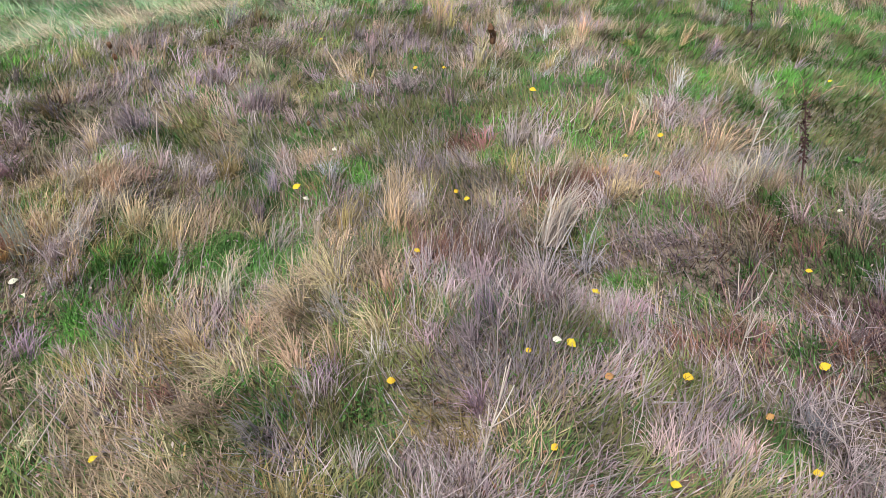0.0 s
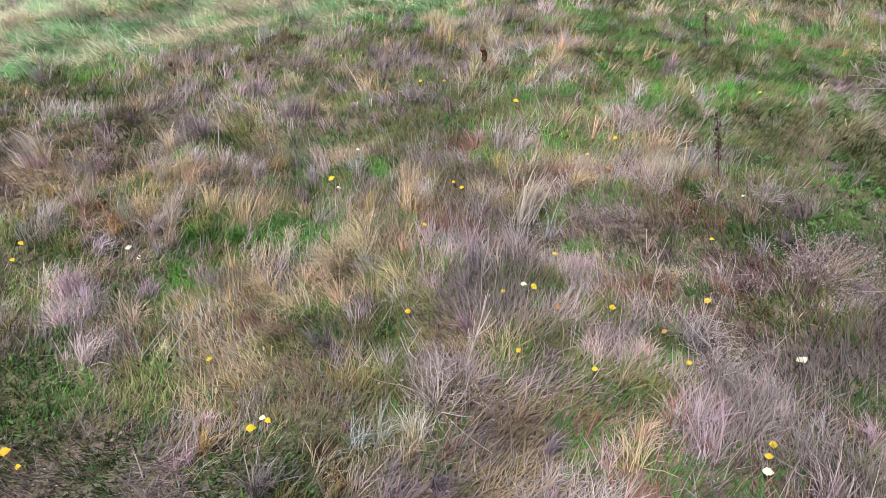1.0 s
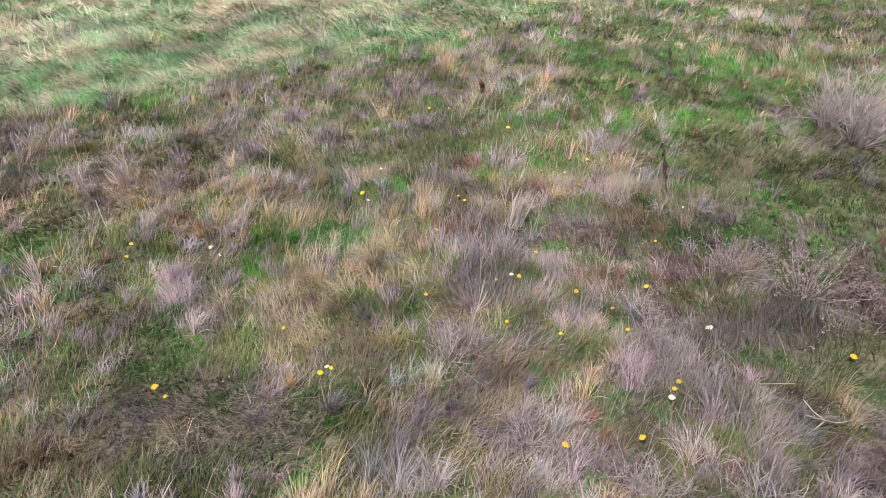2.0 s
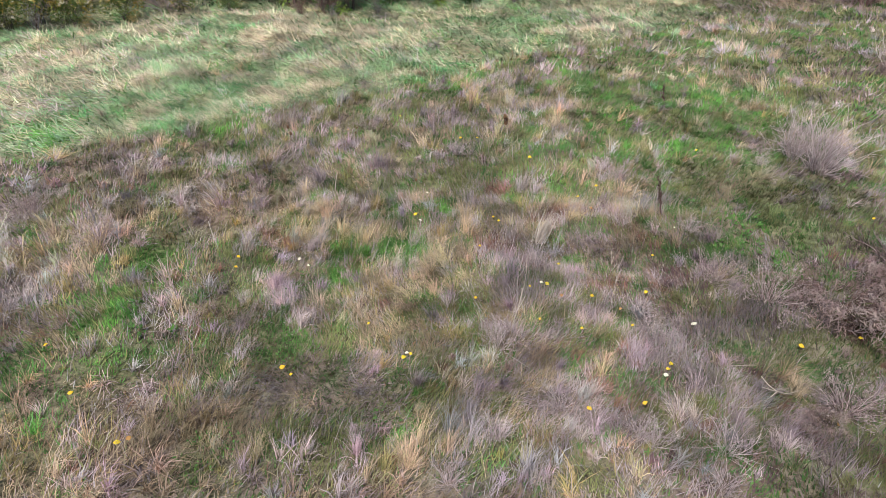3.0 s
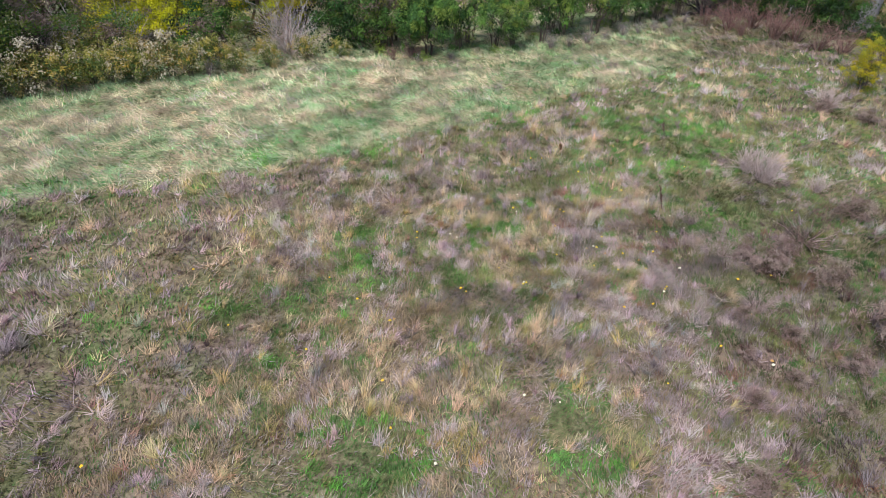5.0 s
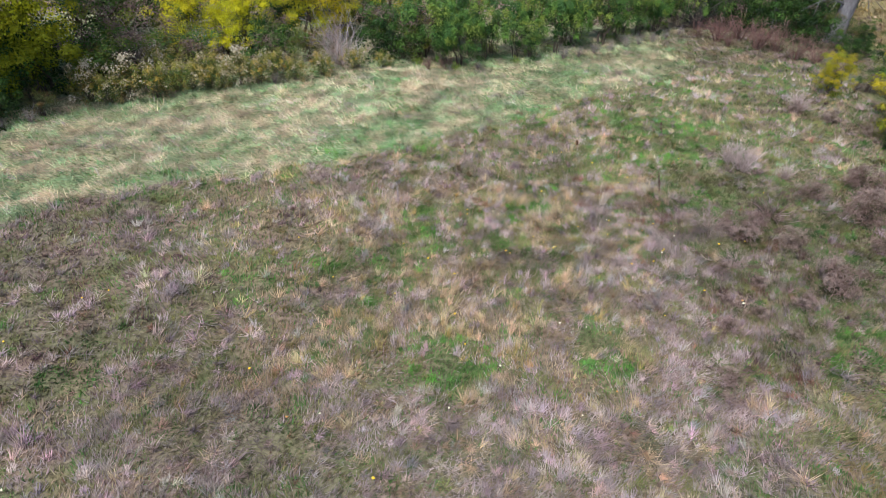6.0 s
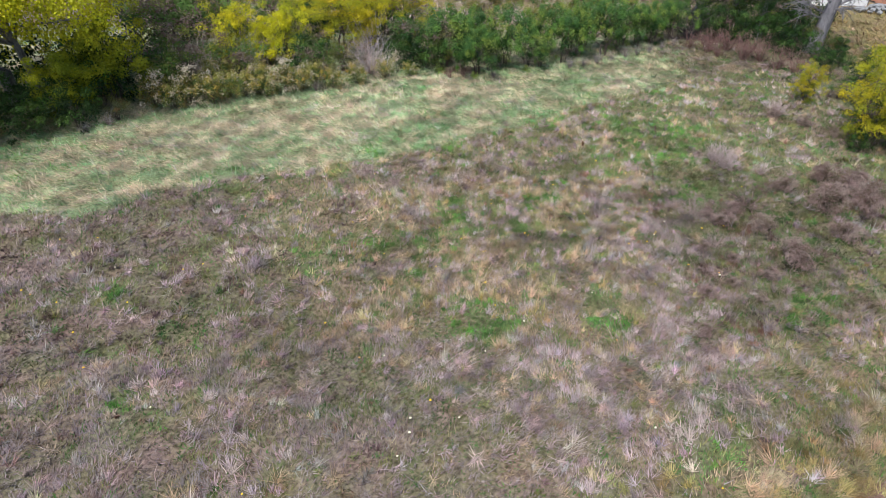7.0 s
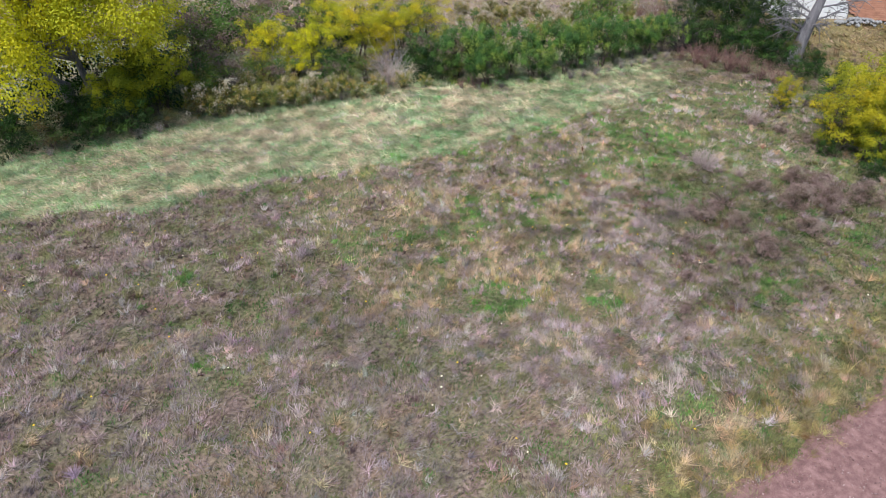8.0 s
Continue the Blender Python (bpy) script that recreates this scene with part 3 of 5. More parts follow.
    az = np.where(fan, ang + rng.normal(0, 0.5, n), flow[own] + rng.normal(0, 0.7, n))
    lean = np.clip(np.where(fan, 0.15 + 0.65 * rad, push[own]) + rng.normal(0, 0.14, n), 0.02, 0.96)
    add(bx, by, tall[own] * rng.uniform(0.55, 1.2, n), az, lean, np.abs(rng.normal(0.22, 0.14, n)), tint[own] * rng.uniform(0.82, 1.2, n)[:, None],
        width * (1 + 0.3 * fresh[own]), bent)

    # single long straws that arch over the rest
    if straws:
        x, y = scatter(int(area * straws))
        ok = (rng.random(len(x)) < smooth(0.3, 0.55, fbm(x, y, 1.5, 15)) * (1 - 0.7 * smooth(1.5, 4.0, x))) & ~near_any(x, y, LEAVES_NEAR, 0.25)
        x, y = x[ok], y[ok]
        n = len(x)
        add(x, y, rng.uniform(0.25, 0.6, n) * length[1] / 0.42, lay_of(x, y) + rng.normal(0, 0.9, n), rng.uniform(0.2, 0.9, n), np.abs(rng.normal(0.2, 0.15, n)),
            TINTS[rng.choice([0, 2, 2, 1], n)] * rng.uniform(0.9, 1.25, n)[:, None], 0.6 * width, bent)
    ob = new(name, mesh_of(name, np.concatenate(vv), np.concatenate(tt), GRASS, np.concatenate(cc)))
    tagged(ob, label, "grass", kind="stuff")


def lawful(x, y):
    return in_view(x, y) & (past_hedge(x, y) < 2.5) & (off_road(x, y) > -0.2)


def inside(x, y, x0, x1, y0, y1):
    x, y = x + 1.4 * (fbm(x, y, 1.1, 90) - 0.5), y + 1.4 * (fbm(x, y, 1.1, 93) - 0.5)
    return (x > x0) & (x < x1) & (y > y0) & (y < y1)


def ring(*holes):
    return lambda x, y: lawful(x, y) & ~np.any([inside(x, y, *h) for h in holes], axis=0)


def only(rect, *holes):
    return lambda x, y: ring(*holes)(x, y) & inside(x, y, *rect)


def wide(rect):
    return rect[0] - 1.6, rect[1] + 1.6, rect[2] - 1.6, rect[3] + 1.6


NEAR, MID, FORE = (-4.6, 4.6, -0.2, 6.2), (-9.5, 9.5, -3.6, 13.2), (-14, 8, -9, -3.6)
sow("tangled_heath_grass", "tangled dry straw and mauve grass with green shoots", *wide(NEAR), 1900, 22, 50, 0.0068, only(NEAR, (0, 0, 0, 0)), (0.16, 0.42), 0.1, straws=60)
sow("mixed_heath_grass", "tufted dry heath grass mixed with green patches", *wide(MID), 680, 17, 27, 0.0095, only(MID, NEAR), (0.16, 0.42), 0.08, straws=10)
sow("front_heath_grass", "faded mauve and straw heath grass", *wide(FORE), 440, 15, 36, 0.0150, only(FORE, NEAR, MID), (0.15, 0.34), 0.16, False, straws=8, girth=(0.04, 0.11))
sow("outer_meadow_grass", "pale laid meadow grass and faded heath grass", -36, 20, -15.5, 27, 190, 9, 26, 0.0210, ring(NEAR, MID, FORE), (0.19, 0.42), 0.16, False, girth=(0.05, 0.13))
sow("verge_grass", "long olive and straw tussocks along the track edge", -3, 15, -17, -4, 140, 13, 42, 0.011,
    lambda x, y: in_view(x, y) & (off_road(x, y) > -0.45) & (off_road(x, y) < 1.6 + 1.2 * fbm(x, y, 2.0, 55)), (0.22, 0.46), 0.22, False)
sow("far_field_weeds", "beige and golden weeds in the field past the hedge", -45, 40, 22, 48, 26, 5, 9, 0.05,
    lambda x, y: (past_hedge(x, y) > 4) & (x > -40) & ((y > 28) | (x > 20.5)) & ~inside(x, y, 22.6, 31.4, 36.5, 60) & ~inside(x, y, 31.4, 60, 36.5, 60), (0.30, 0.8), bent=False, girth=(0.1, 0.3))
sow("roadside_grass", "short grass on the far side of the track", -34, 34, -34, -6, 16, 2, 10, 0.04, lambda x, y: (off_road(x, y) < -6.6), (0.14, 0.4), 0.15, False, girth=(0.1, 0.3))


# ---- leaves, crowns and stems ----
def leaf_cloud(points, out, length, width, tint, face=None):
    """Folded four-cornered leaves at places, growing along directions; face: the way their blades look."""
    n = len(points)
    if face is not None:
        face = face / (np.linalg.norm(face, axis=1)[:, None] + 1e-9)
        out = out - face * (out * face).sum(1)[:, None]
    out = out / (np.linalg.norm(out, axis=1)[:, None] + 1e-9)
    side = np.cross(out, rng.normal(0, 1, (n, 3)) if face is None else face)
    side /= np.linalg.norm(side, axis=1)[:, None] + 1e-9
    up = np.cross(side, out)
    l, w = length[:, None], width[:, None]
    mid = points + 0.45 * l * out
    verts = np.stack([points, mid + 0.5 * w * side + 0.12 * w * up, points + l * out - 0.1 * l * up, mid - 0.5 * w * side + 0.12 * w * up], 1).reshape(-1, 3)
    start = 4 * np.arange(n)[:, None, None]
    tris = (start + np.array([(0, 1, 2), (0, 2, 3)])[None]).reshape(-1, 3)
    return verts, tris, np.repeat(np.clip(tint, 0.005, 0.9), 4, axis=0)


def crown_points(n_clumps, radius, height, low, lump, seed):
    """Centres of leaf clumps filling an uneven crown from low to height."""
    d = rng.normal(0, 1, (n_clumps, 3))
    d /= np.linalg.norm(d, axis=1)[:, None]
    r = rng.random(n_clumps) ** 0.42
    bump = 1 + lump * (2 * vnoise(3 + 2 * np.arctan2(d[:, 1], d[:, 0]), 2.5 * d[:, 2], 1.0, seed) - 1)
    c = d * (r * bump)[:, None] * np.array([radius, radius, (height - low) / 2])
    c[:, 2] += (height + low) / 2
    return c, r


def bush(name, label, category, height, radius, low, leaves, clumps, leaf, tints, top_tints, group="", trunk=0.05, droop=0.3, lump=0.35, stems=5, seed=1, bark=None, reach=1.0, rise=0.8, slim=0.55, crest=0.25):
    """A shrub or tree: stems and limbs, and a crown of leaf clumps. tints: inner and lower leaves, mostly darker;
    top_tints: outer and upper ones.
    """
    ob = thing(name, label, category, group)
    c, r = crown_points(clumps, radius, height, low, lump, seed)
    paths = []
    for k in range(stems):
        a = 2 * math.pi * k / stems + rng.uniform(-0.4, 0.4)
        foot = np.array([math.cos(a), math.sin(a), 0]) * (0.10 * radius if stems > 1 else 0)
        head = c[rng.integers(0, clumps)] * np.array([0.45, 0.45, 0.9])
        bend = (foot + head) / 2 + rng.normal(0, 0.08 * height, 3) * (1, 1, 0.2)
        paths.append(([foot - (0, 0, 0.1), foot * 1.3 + (0, 0, 0.15 * height), bend, head], [trunk, 0.85 * trunk, 0.6 * trunk, 0.3 * trunk]))
    for one in paths:
        v, t = tubes([one], 7)
        part("trunk" if stems <= 3 else "stem", mesh_of("stem", v, t, bark or TWIG_BARK, flat=False), ob)
    limbs = []
    for k in rng.choice(clumps, min(clumps, 26), replace=False):
        _, rad = paths[k % stems]
        foot = paths[k % stems][0][2] if rng.random() < 0.5 else paths[k % stems][0][3]
        mid = (foot + c[k]) / 2 + rng.normal(0, 0.05 * height, 3) + (0, 0, 0.05 * height)
        limbs.append(([foot, mid, c[k]], [0.35 * trunk, 0.22 * trunk, 0.08 * trunk]))
    v, t = tubes(limbs, 4)
    tagged(part("branchwork", mesh_of("branchwork", v, t, bark or TWIG_BARK, flat=False), ob), kind="stuff")
    own = rng.integers(0, clumps, leaves)
    size = reach * radius * rng.uniform(0.6, 1.3, clumps) / clumps ** 0.38
    q = rng.normal(0, 1, (leaves, 3))
    q[:, 2] = np.where((q[:, 2] < 0) & (rng.random(leaves) < 0.62), -q[:, 2], q[:, 2])
    q /= np.linalg.norm(q, axis=1)[:, None]
    ruffle = 0.72 + 0.55 * vnoise(5 * q[:, 0] + 3.1 * own, 5 * q[:, 1] + 5 * q[:, 2], 1.0, seed + 50)
    p = c[own] + q * (size[own] * ruffle * rng.random(leaves) ** 0.25)[:, None] * (1, 1, rise)
    p[:, 2] = np.maximum(p[:, 2], 0.05 + 0.15 * rng.random(leaves))
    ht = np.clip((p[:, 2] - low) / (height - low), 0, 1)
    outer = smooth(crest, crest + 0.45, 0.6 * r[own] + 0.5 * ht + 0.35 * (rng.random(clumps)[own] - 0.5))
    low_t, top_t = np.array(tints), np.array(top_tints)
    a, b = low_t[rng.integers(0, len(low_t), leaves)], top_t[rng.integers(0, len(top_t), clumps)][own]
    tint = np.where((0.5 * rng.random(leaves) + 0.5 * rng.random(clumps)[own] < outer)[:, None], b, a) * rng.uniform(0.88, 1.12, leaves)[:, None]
    way = 0.4 * q + 0.8 * rng.normal(0, 1, (leaves, 3)) - np.array([0, 0, droop])
    face = q + np.array([0, 0, 0.35]) + 0.4 * rng.normal(0, 1, (leaves, 3))
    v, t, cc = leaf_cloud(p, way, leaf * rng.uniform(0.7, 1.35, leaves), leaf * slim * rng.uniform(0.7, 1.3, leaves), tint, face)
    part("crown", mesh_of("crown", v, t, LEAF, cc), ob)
    return ob


def plant(ob, x, y, scale=1.0, turn=0.0, tall=1.0, sink=0.0):
    z = float(ground_z(np.array([x]), np.array([y]))[0]) - sink
    return Matrix.Translation((x, y, z)) @ Matrix.Rotation(turn, 4, 'Z') @ Matrix.Diagonal((scale, scale, scale * tall, 1))


def settle(kinds, places, jitter=0.15):
    """Set the first of each kind at its place and copies of them at the others: places of (kind, x, y, scale)."""
    used = set()
    for k, x, y, s in places:
        m = plant(None, x, y, s * rng.uniform(1 - jitter, 1 + jitter), rng.uniform(0, 6.28), rng.uniform(0.9, 1.1))
        if k in used:
            copy_thing(kinds[k], m)
        else:
            kinds[k].matrix_basis = m
            used.add(k)


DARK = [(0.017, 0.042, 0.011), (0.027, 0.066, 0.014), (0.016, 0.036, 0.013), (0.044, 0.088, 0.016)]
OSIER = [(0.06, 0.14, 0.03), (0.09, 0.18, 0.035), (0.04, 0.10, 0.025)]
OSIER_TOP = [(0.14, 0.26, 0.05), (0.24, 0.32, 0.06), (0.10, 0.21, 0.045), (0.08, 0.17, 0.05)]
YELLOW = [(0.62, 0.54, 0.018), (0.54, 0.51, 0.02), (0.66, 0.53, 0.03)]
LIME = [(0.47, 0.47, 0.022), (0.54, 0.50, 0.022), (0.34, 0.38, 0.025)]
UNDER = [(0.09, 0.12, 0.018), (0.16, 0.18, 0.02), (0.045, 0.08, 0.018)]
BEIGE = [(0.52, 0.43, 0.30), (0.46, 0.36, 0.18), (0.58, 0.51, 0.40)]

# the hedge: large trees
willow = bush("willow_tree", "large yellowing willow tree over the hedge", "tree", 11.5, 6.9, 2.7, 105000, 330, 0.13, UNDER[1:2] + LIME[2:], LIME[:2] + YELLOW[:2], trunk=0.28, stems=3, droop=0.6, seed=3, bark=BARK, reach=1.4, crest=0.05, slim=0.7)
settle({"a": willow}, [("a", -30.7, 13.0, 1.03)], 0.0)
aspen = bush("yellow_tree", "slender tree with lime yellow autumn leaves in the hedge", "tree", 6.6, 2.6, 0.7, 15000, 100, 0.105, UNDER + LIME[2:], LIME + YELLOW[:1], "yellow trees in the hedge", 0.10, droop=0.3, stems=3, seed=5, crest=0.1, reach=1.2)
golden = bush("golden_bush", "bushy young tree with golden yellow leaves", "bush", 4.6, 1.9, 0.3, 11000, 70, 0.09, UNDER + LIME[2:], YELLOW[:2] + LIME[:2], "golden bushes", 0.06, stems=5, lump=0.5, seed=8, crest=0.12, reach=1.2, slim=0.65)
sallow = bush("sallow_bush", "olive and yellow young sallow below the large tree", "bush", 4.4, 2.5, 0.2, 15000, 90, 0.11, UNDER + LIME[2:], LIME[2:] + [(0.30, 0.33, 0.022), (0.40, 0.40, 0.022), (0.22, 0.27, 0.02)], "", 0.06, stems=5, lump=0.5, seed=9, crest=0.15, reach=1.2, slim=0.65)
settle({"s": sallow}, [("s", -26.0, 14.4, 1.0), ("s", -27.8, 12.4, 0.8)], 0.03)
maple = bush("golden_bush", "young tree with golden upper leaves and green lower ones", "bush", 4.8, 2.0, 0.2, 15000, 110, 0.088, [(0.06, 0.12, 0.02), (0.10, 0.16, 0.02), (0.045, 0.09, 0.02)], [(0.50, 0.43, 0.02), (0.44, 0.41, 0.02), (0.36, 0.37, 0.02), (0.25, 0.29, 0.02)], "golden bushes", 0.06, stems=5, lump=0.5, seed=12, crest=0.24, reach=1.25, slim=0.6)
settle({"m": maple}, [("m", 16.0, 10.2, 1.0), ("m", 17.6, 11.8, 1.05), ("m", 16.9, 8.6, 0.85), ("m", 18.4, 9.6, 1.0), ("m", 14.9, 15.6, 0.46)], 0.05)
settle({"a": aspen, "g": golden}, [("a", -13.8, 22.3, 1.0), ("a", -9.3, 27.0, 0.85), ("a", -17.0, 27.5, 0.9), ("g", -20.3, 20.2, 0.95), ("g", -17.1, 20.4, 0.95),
                                   ("g", -18.6, 20.8, 0.8), ("a", -12.0, 24.4, 0.8)], 0.05)

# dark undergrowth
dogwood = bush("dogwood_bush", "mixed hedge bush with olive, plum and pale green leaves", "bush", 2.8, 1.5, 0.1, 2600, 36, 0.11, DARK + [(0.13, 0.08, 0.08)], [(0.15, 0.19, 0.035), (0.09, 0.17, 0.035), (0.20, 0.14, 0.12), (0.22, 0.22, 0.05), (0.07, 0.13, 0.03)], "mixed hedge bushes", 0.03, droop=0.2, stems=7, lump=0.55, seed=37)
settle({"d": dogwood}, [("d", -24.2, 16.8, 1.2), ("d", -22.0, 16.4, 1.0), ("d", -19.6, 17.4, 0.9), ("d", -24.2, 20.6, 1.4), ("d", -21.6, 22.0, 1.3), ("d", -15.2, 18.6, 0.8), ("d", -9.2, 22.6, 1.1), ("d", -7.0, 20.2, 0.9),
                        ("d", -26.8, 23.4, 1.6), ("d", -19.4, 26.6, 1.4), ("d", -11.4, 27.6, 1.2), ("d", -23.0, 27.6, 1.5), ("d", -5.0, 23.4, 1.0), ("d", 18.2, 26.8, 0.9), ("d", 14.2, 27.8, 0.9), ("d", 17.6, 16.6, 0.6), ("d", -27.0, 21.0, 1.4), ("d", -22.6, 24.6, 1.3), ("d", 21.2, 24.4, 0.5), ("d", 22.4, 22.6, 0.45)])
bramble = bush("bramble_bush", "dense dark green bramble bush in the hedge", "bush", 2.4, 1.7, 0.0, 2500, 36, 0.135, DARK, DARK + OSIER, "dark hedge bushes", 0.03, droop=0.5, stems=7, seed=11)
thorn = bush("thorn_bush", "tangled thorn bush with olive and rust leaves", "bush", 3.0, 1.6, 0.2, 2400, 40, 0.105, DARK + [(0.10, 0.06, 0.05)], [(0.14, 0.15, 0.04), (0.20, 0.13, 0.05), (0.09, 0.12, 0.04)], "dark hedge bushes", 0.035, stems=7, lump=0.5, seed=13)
settle({"b": bramble, "t": thorn}, [
    ("b", -34.2, 7.2, 1.05), ("b", -32.2, 7.7, 1.1), ("t", -30.3, 8.6, 0.9), ("b", -28.6, 9.5, 1.05), ("b", -26.6, 10.9, 0.95), ("t", -25.0, 11.9, 0.8), ("t", -34.5, 10.5, 1.2),
    ("b", -26.5, 14.0, 1.3), ("t", -20.3, 17.6, 1.0), ("b", -15.6, 19.6, 1.1), ("t", -13.4, 19.9, 0.9),
    ("b", -9.6, 20.4, 0.95), ("b", -8.0, 20.3, 0.95), ("t", -6.6, 22.0, 1.0), ("t", -7.6, 23.6, 1.1), 
    ("b", -16.0, 23.5, 1.3), ("b", -12.6, 25.6, 1.2), ("b", 15.4, 28.4, 1.25), ("b", 18.4, 27.2, 1.15), ("b", 13.2, 29.6, 1.0), ("b", 20.6, 27.6, 1.0), ("b", 15.2, 26.6, 1.0), ("b", 17.0, 25.6, 1.0), ("b", 18.3, 24.3, 0.9), ("t", 20.2, 25.4, 0.9), ("b", 13.3, 27.3, 0.9),
    ("b", 18.2, 7.2, 0.9), ("b", 16.8, 8.0, 0.5), ("b", 16.0, 6.6, 0.55), ("b", 17.4, 5.4, 0.7), ("b", 15.2, 9.6, 0.45), ("b", 16.6, 11.6, 0.6), ("t", 17.3, 13.8, 0.7), ("b", 20.4, 22.4, 0.6), ("b", 19.0, 21.6, 0.5), ("b", 20.9, 24.0, 0.6), ("t", 18.2, 19.6, 0.45), ("b", 19.4, 23.6, 0.45), ("t", -27.5, 17.5, 1.5), ("b", 20.8, 14.8, 0.9), ("b", 20.0, 19.0, 0.8),
    ("t", -30.0, 19.0, 1.6), ("b", -25.6, 27.0, 1.6), ("t", -18.6, 30.0, 1.4), 
    ("b", -14.6, 28.5, 1.3), ("t", -12.2, 30.0, 1.2), ("b", -10.2, 24.6, 1.0), ("b", -34.5, 16.0, 1.8), ("b", -30.5, 16.8, 1.8), ("t", -37.5, 13.5, 1.6), ("b", -27.6, 17.0, 1.6), ("b", -36.0, 9.6, 1.3), ("b", -33.0, 9.6, 1.3), ("b", -30.4, 10.8, 1.3), ("b", -36.0, 7.0, 1.2), ("b", -28.2, 11.8, 1.2), ("t", -33.0, 31.0, 1.8)])
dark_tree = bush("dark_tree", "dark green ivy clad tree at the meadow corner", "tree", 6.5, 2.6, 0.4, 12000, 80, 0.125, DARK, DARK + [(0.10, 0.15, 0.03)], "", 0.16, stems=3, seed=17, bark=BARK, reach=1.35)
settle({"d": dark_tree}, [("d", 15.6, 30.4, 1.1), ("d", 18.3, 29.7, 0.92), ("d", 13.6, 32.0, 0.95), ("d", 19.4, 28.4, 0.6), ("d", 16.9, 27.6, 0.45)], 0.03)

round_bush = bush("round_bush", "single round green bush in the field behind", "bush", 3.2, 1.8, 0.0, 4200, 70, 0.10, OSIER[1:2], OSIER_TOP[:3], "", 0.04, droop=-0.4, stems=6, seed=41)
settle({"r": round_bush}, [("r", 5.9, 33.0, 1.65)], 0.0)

# osier row: shade at base and gaps is put into the dark low tints
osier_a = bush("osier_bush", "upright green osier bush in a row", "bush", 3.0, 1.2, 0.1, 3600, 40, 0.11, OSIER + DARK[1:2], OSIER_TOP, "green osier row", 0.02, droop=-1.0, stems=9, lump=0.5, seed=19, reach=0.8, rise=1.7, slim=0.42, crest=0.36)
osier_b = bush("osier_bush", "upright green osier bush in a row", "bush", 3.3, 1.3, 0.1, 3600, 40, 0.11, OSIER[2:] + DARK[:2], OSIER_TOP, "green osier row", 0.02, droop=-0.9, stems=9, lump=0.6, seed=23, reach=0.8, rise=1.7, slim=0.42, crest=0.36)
row = []
for k in range(12):
    x = -5.8 + 1.42 * k + rng.uniform(-0.3, 0.3)
    y = float(np.interp(x, HEDGE_X, HEDGE_Y))
    row += [("ab"[k % 2], x, y + 1.2 + rng.uniform(-0.4, 0.5), rng.uniform(0.75, 1.2) * (1 - 0.2 * (k > 7))), ("ab"[(k + 1) % 2], x + 0.6, y + 3.0 + rng.uniform(-0.5, 0.8), rng.uniform(0.95, 1.3) * (1 - 0.28 * (k > 6)))]
row += [("b", -6.8, 20.6, 1.15), ("a", -5.0, 22.4, 1.2)]
settle({"a": osier_a, "b": osier_b}, row, 0.08)

# fluffy faded weeds in front of the hedge
plume_a = bush("faded_goldenrod", "seeding goldenrod clump with beige fluffy heads", "weed", 1.7, 0.95, 0.0, 2000, 60, 0.09, [(0.10, 0.14, 0.04), (0.16, 0.17, 0.05), (0.24, 0.17, 0.05)], BEIGE, "goldenrod strip", 0.012, droop=-0.4, stems=11, seed=29, crest=0.5, rise=1.3)
plume_b = bush("faded_goldenrod", "green and golden goldenrod clump beside the hedge", "weed", 1.5, 0.95, 0.0, 2000, 60, 0.09, [(0.09, 0.14, 0.04), (0.14, 0.18, 0.04)], [(0.40, 0.29, 0.06), (0.26, 0.26, 0.06), (0.50, 0.43, 0.30), (0.46, 0.36, 0.14)], "goldenrod strip", 0.012, droop=-0.4, stems=11, seed=31, crest=0.45, rise=1.3)
settle({"a": plume_a, "b": plume_b}, [
    ("a", -23.4, 13.6, 1.11), ("b", -22.3, 13.3, 1.05), ("a", -21.6, 14.4, 1.11), ("b", -20.4, 14.2, 1.05), ("b", -19.6, 15.2, 1.05), ("b", -18.6, 14.9, 1.00), ("b", -17.4, 15.2, 0.95),
    ("b", -17.9, 16.0, 1.05), ("a", -16.4, 16.2, 1.05), ("b", -15.4, 15.9, 0.95), ("b", -14.8, 16.7, 1.00), ("b", -13.6, 16.7, 0.89), ("b", -12.3, 17.6, 0.84), ("b", -10.6, 18.4, 0.72),
    ("b", -23.8, 16.5, 1.2), ("b", -9.0, 18.9, 0.66), ("b", -20.6, 16.2, 1.1)]
    + [("ab"[k % 2], float(rng.uniform(-6.5, 10.5)), float(rng.uniform(30.5, 38.5)), float(rng.uniform(0.5, 0.85))) for k in range(64)], 0.1)


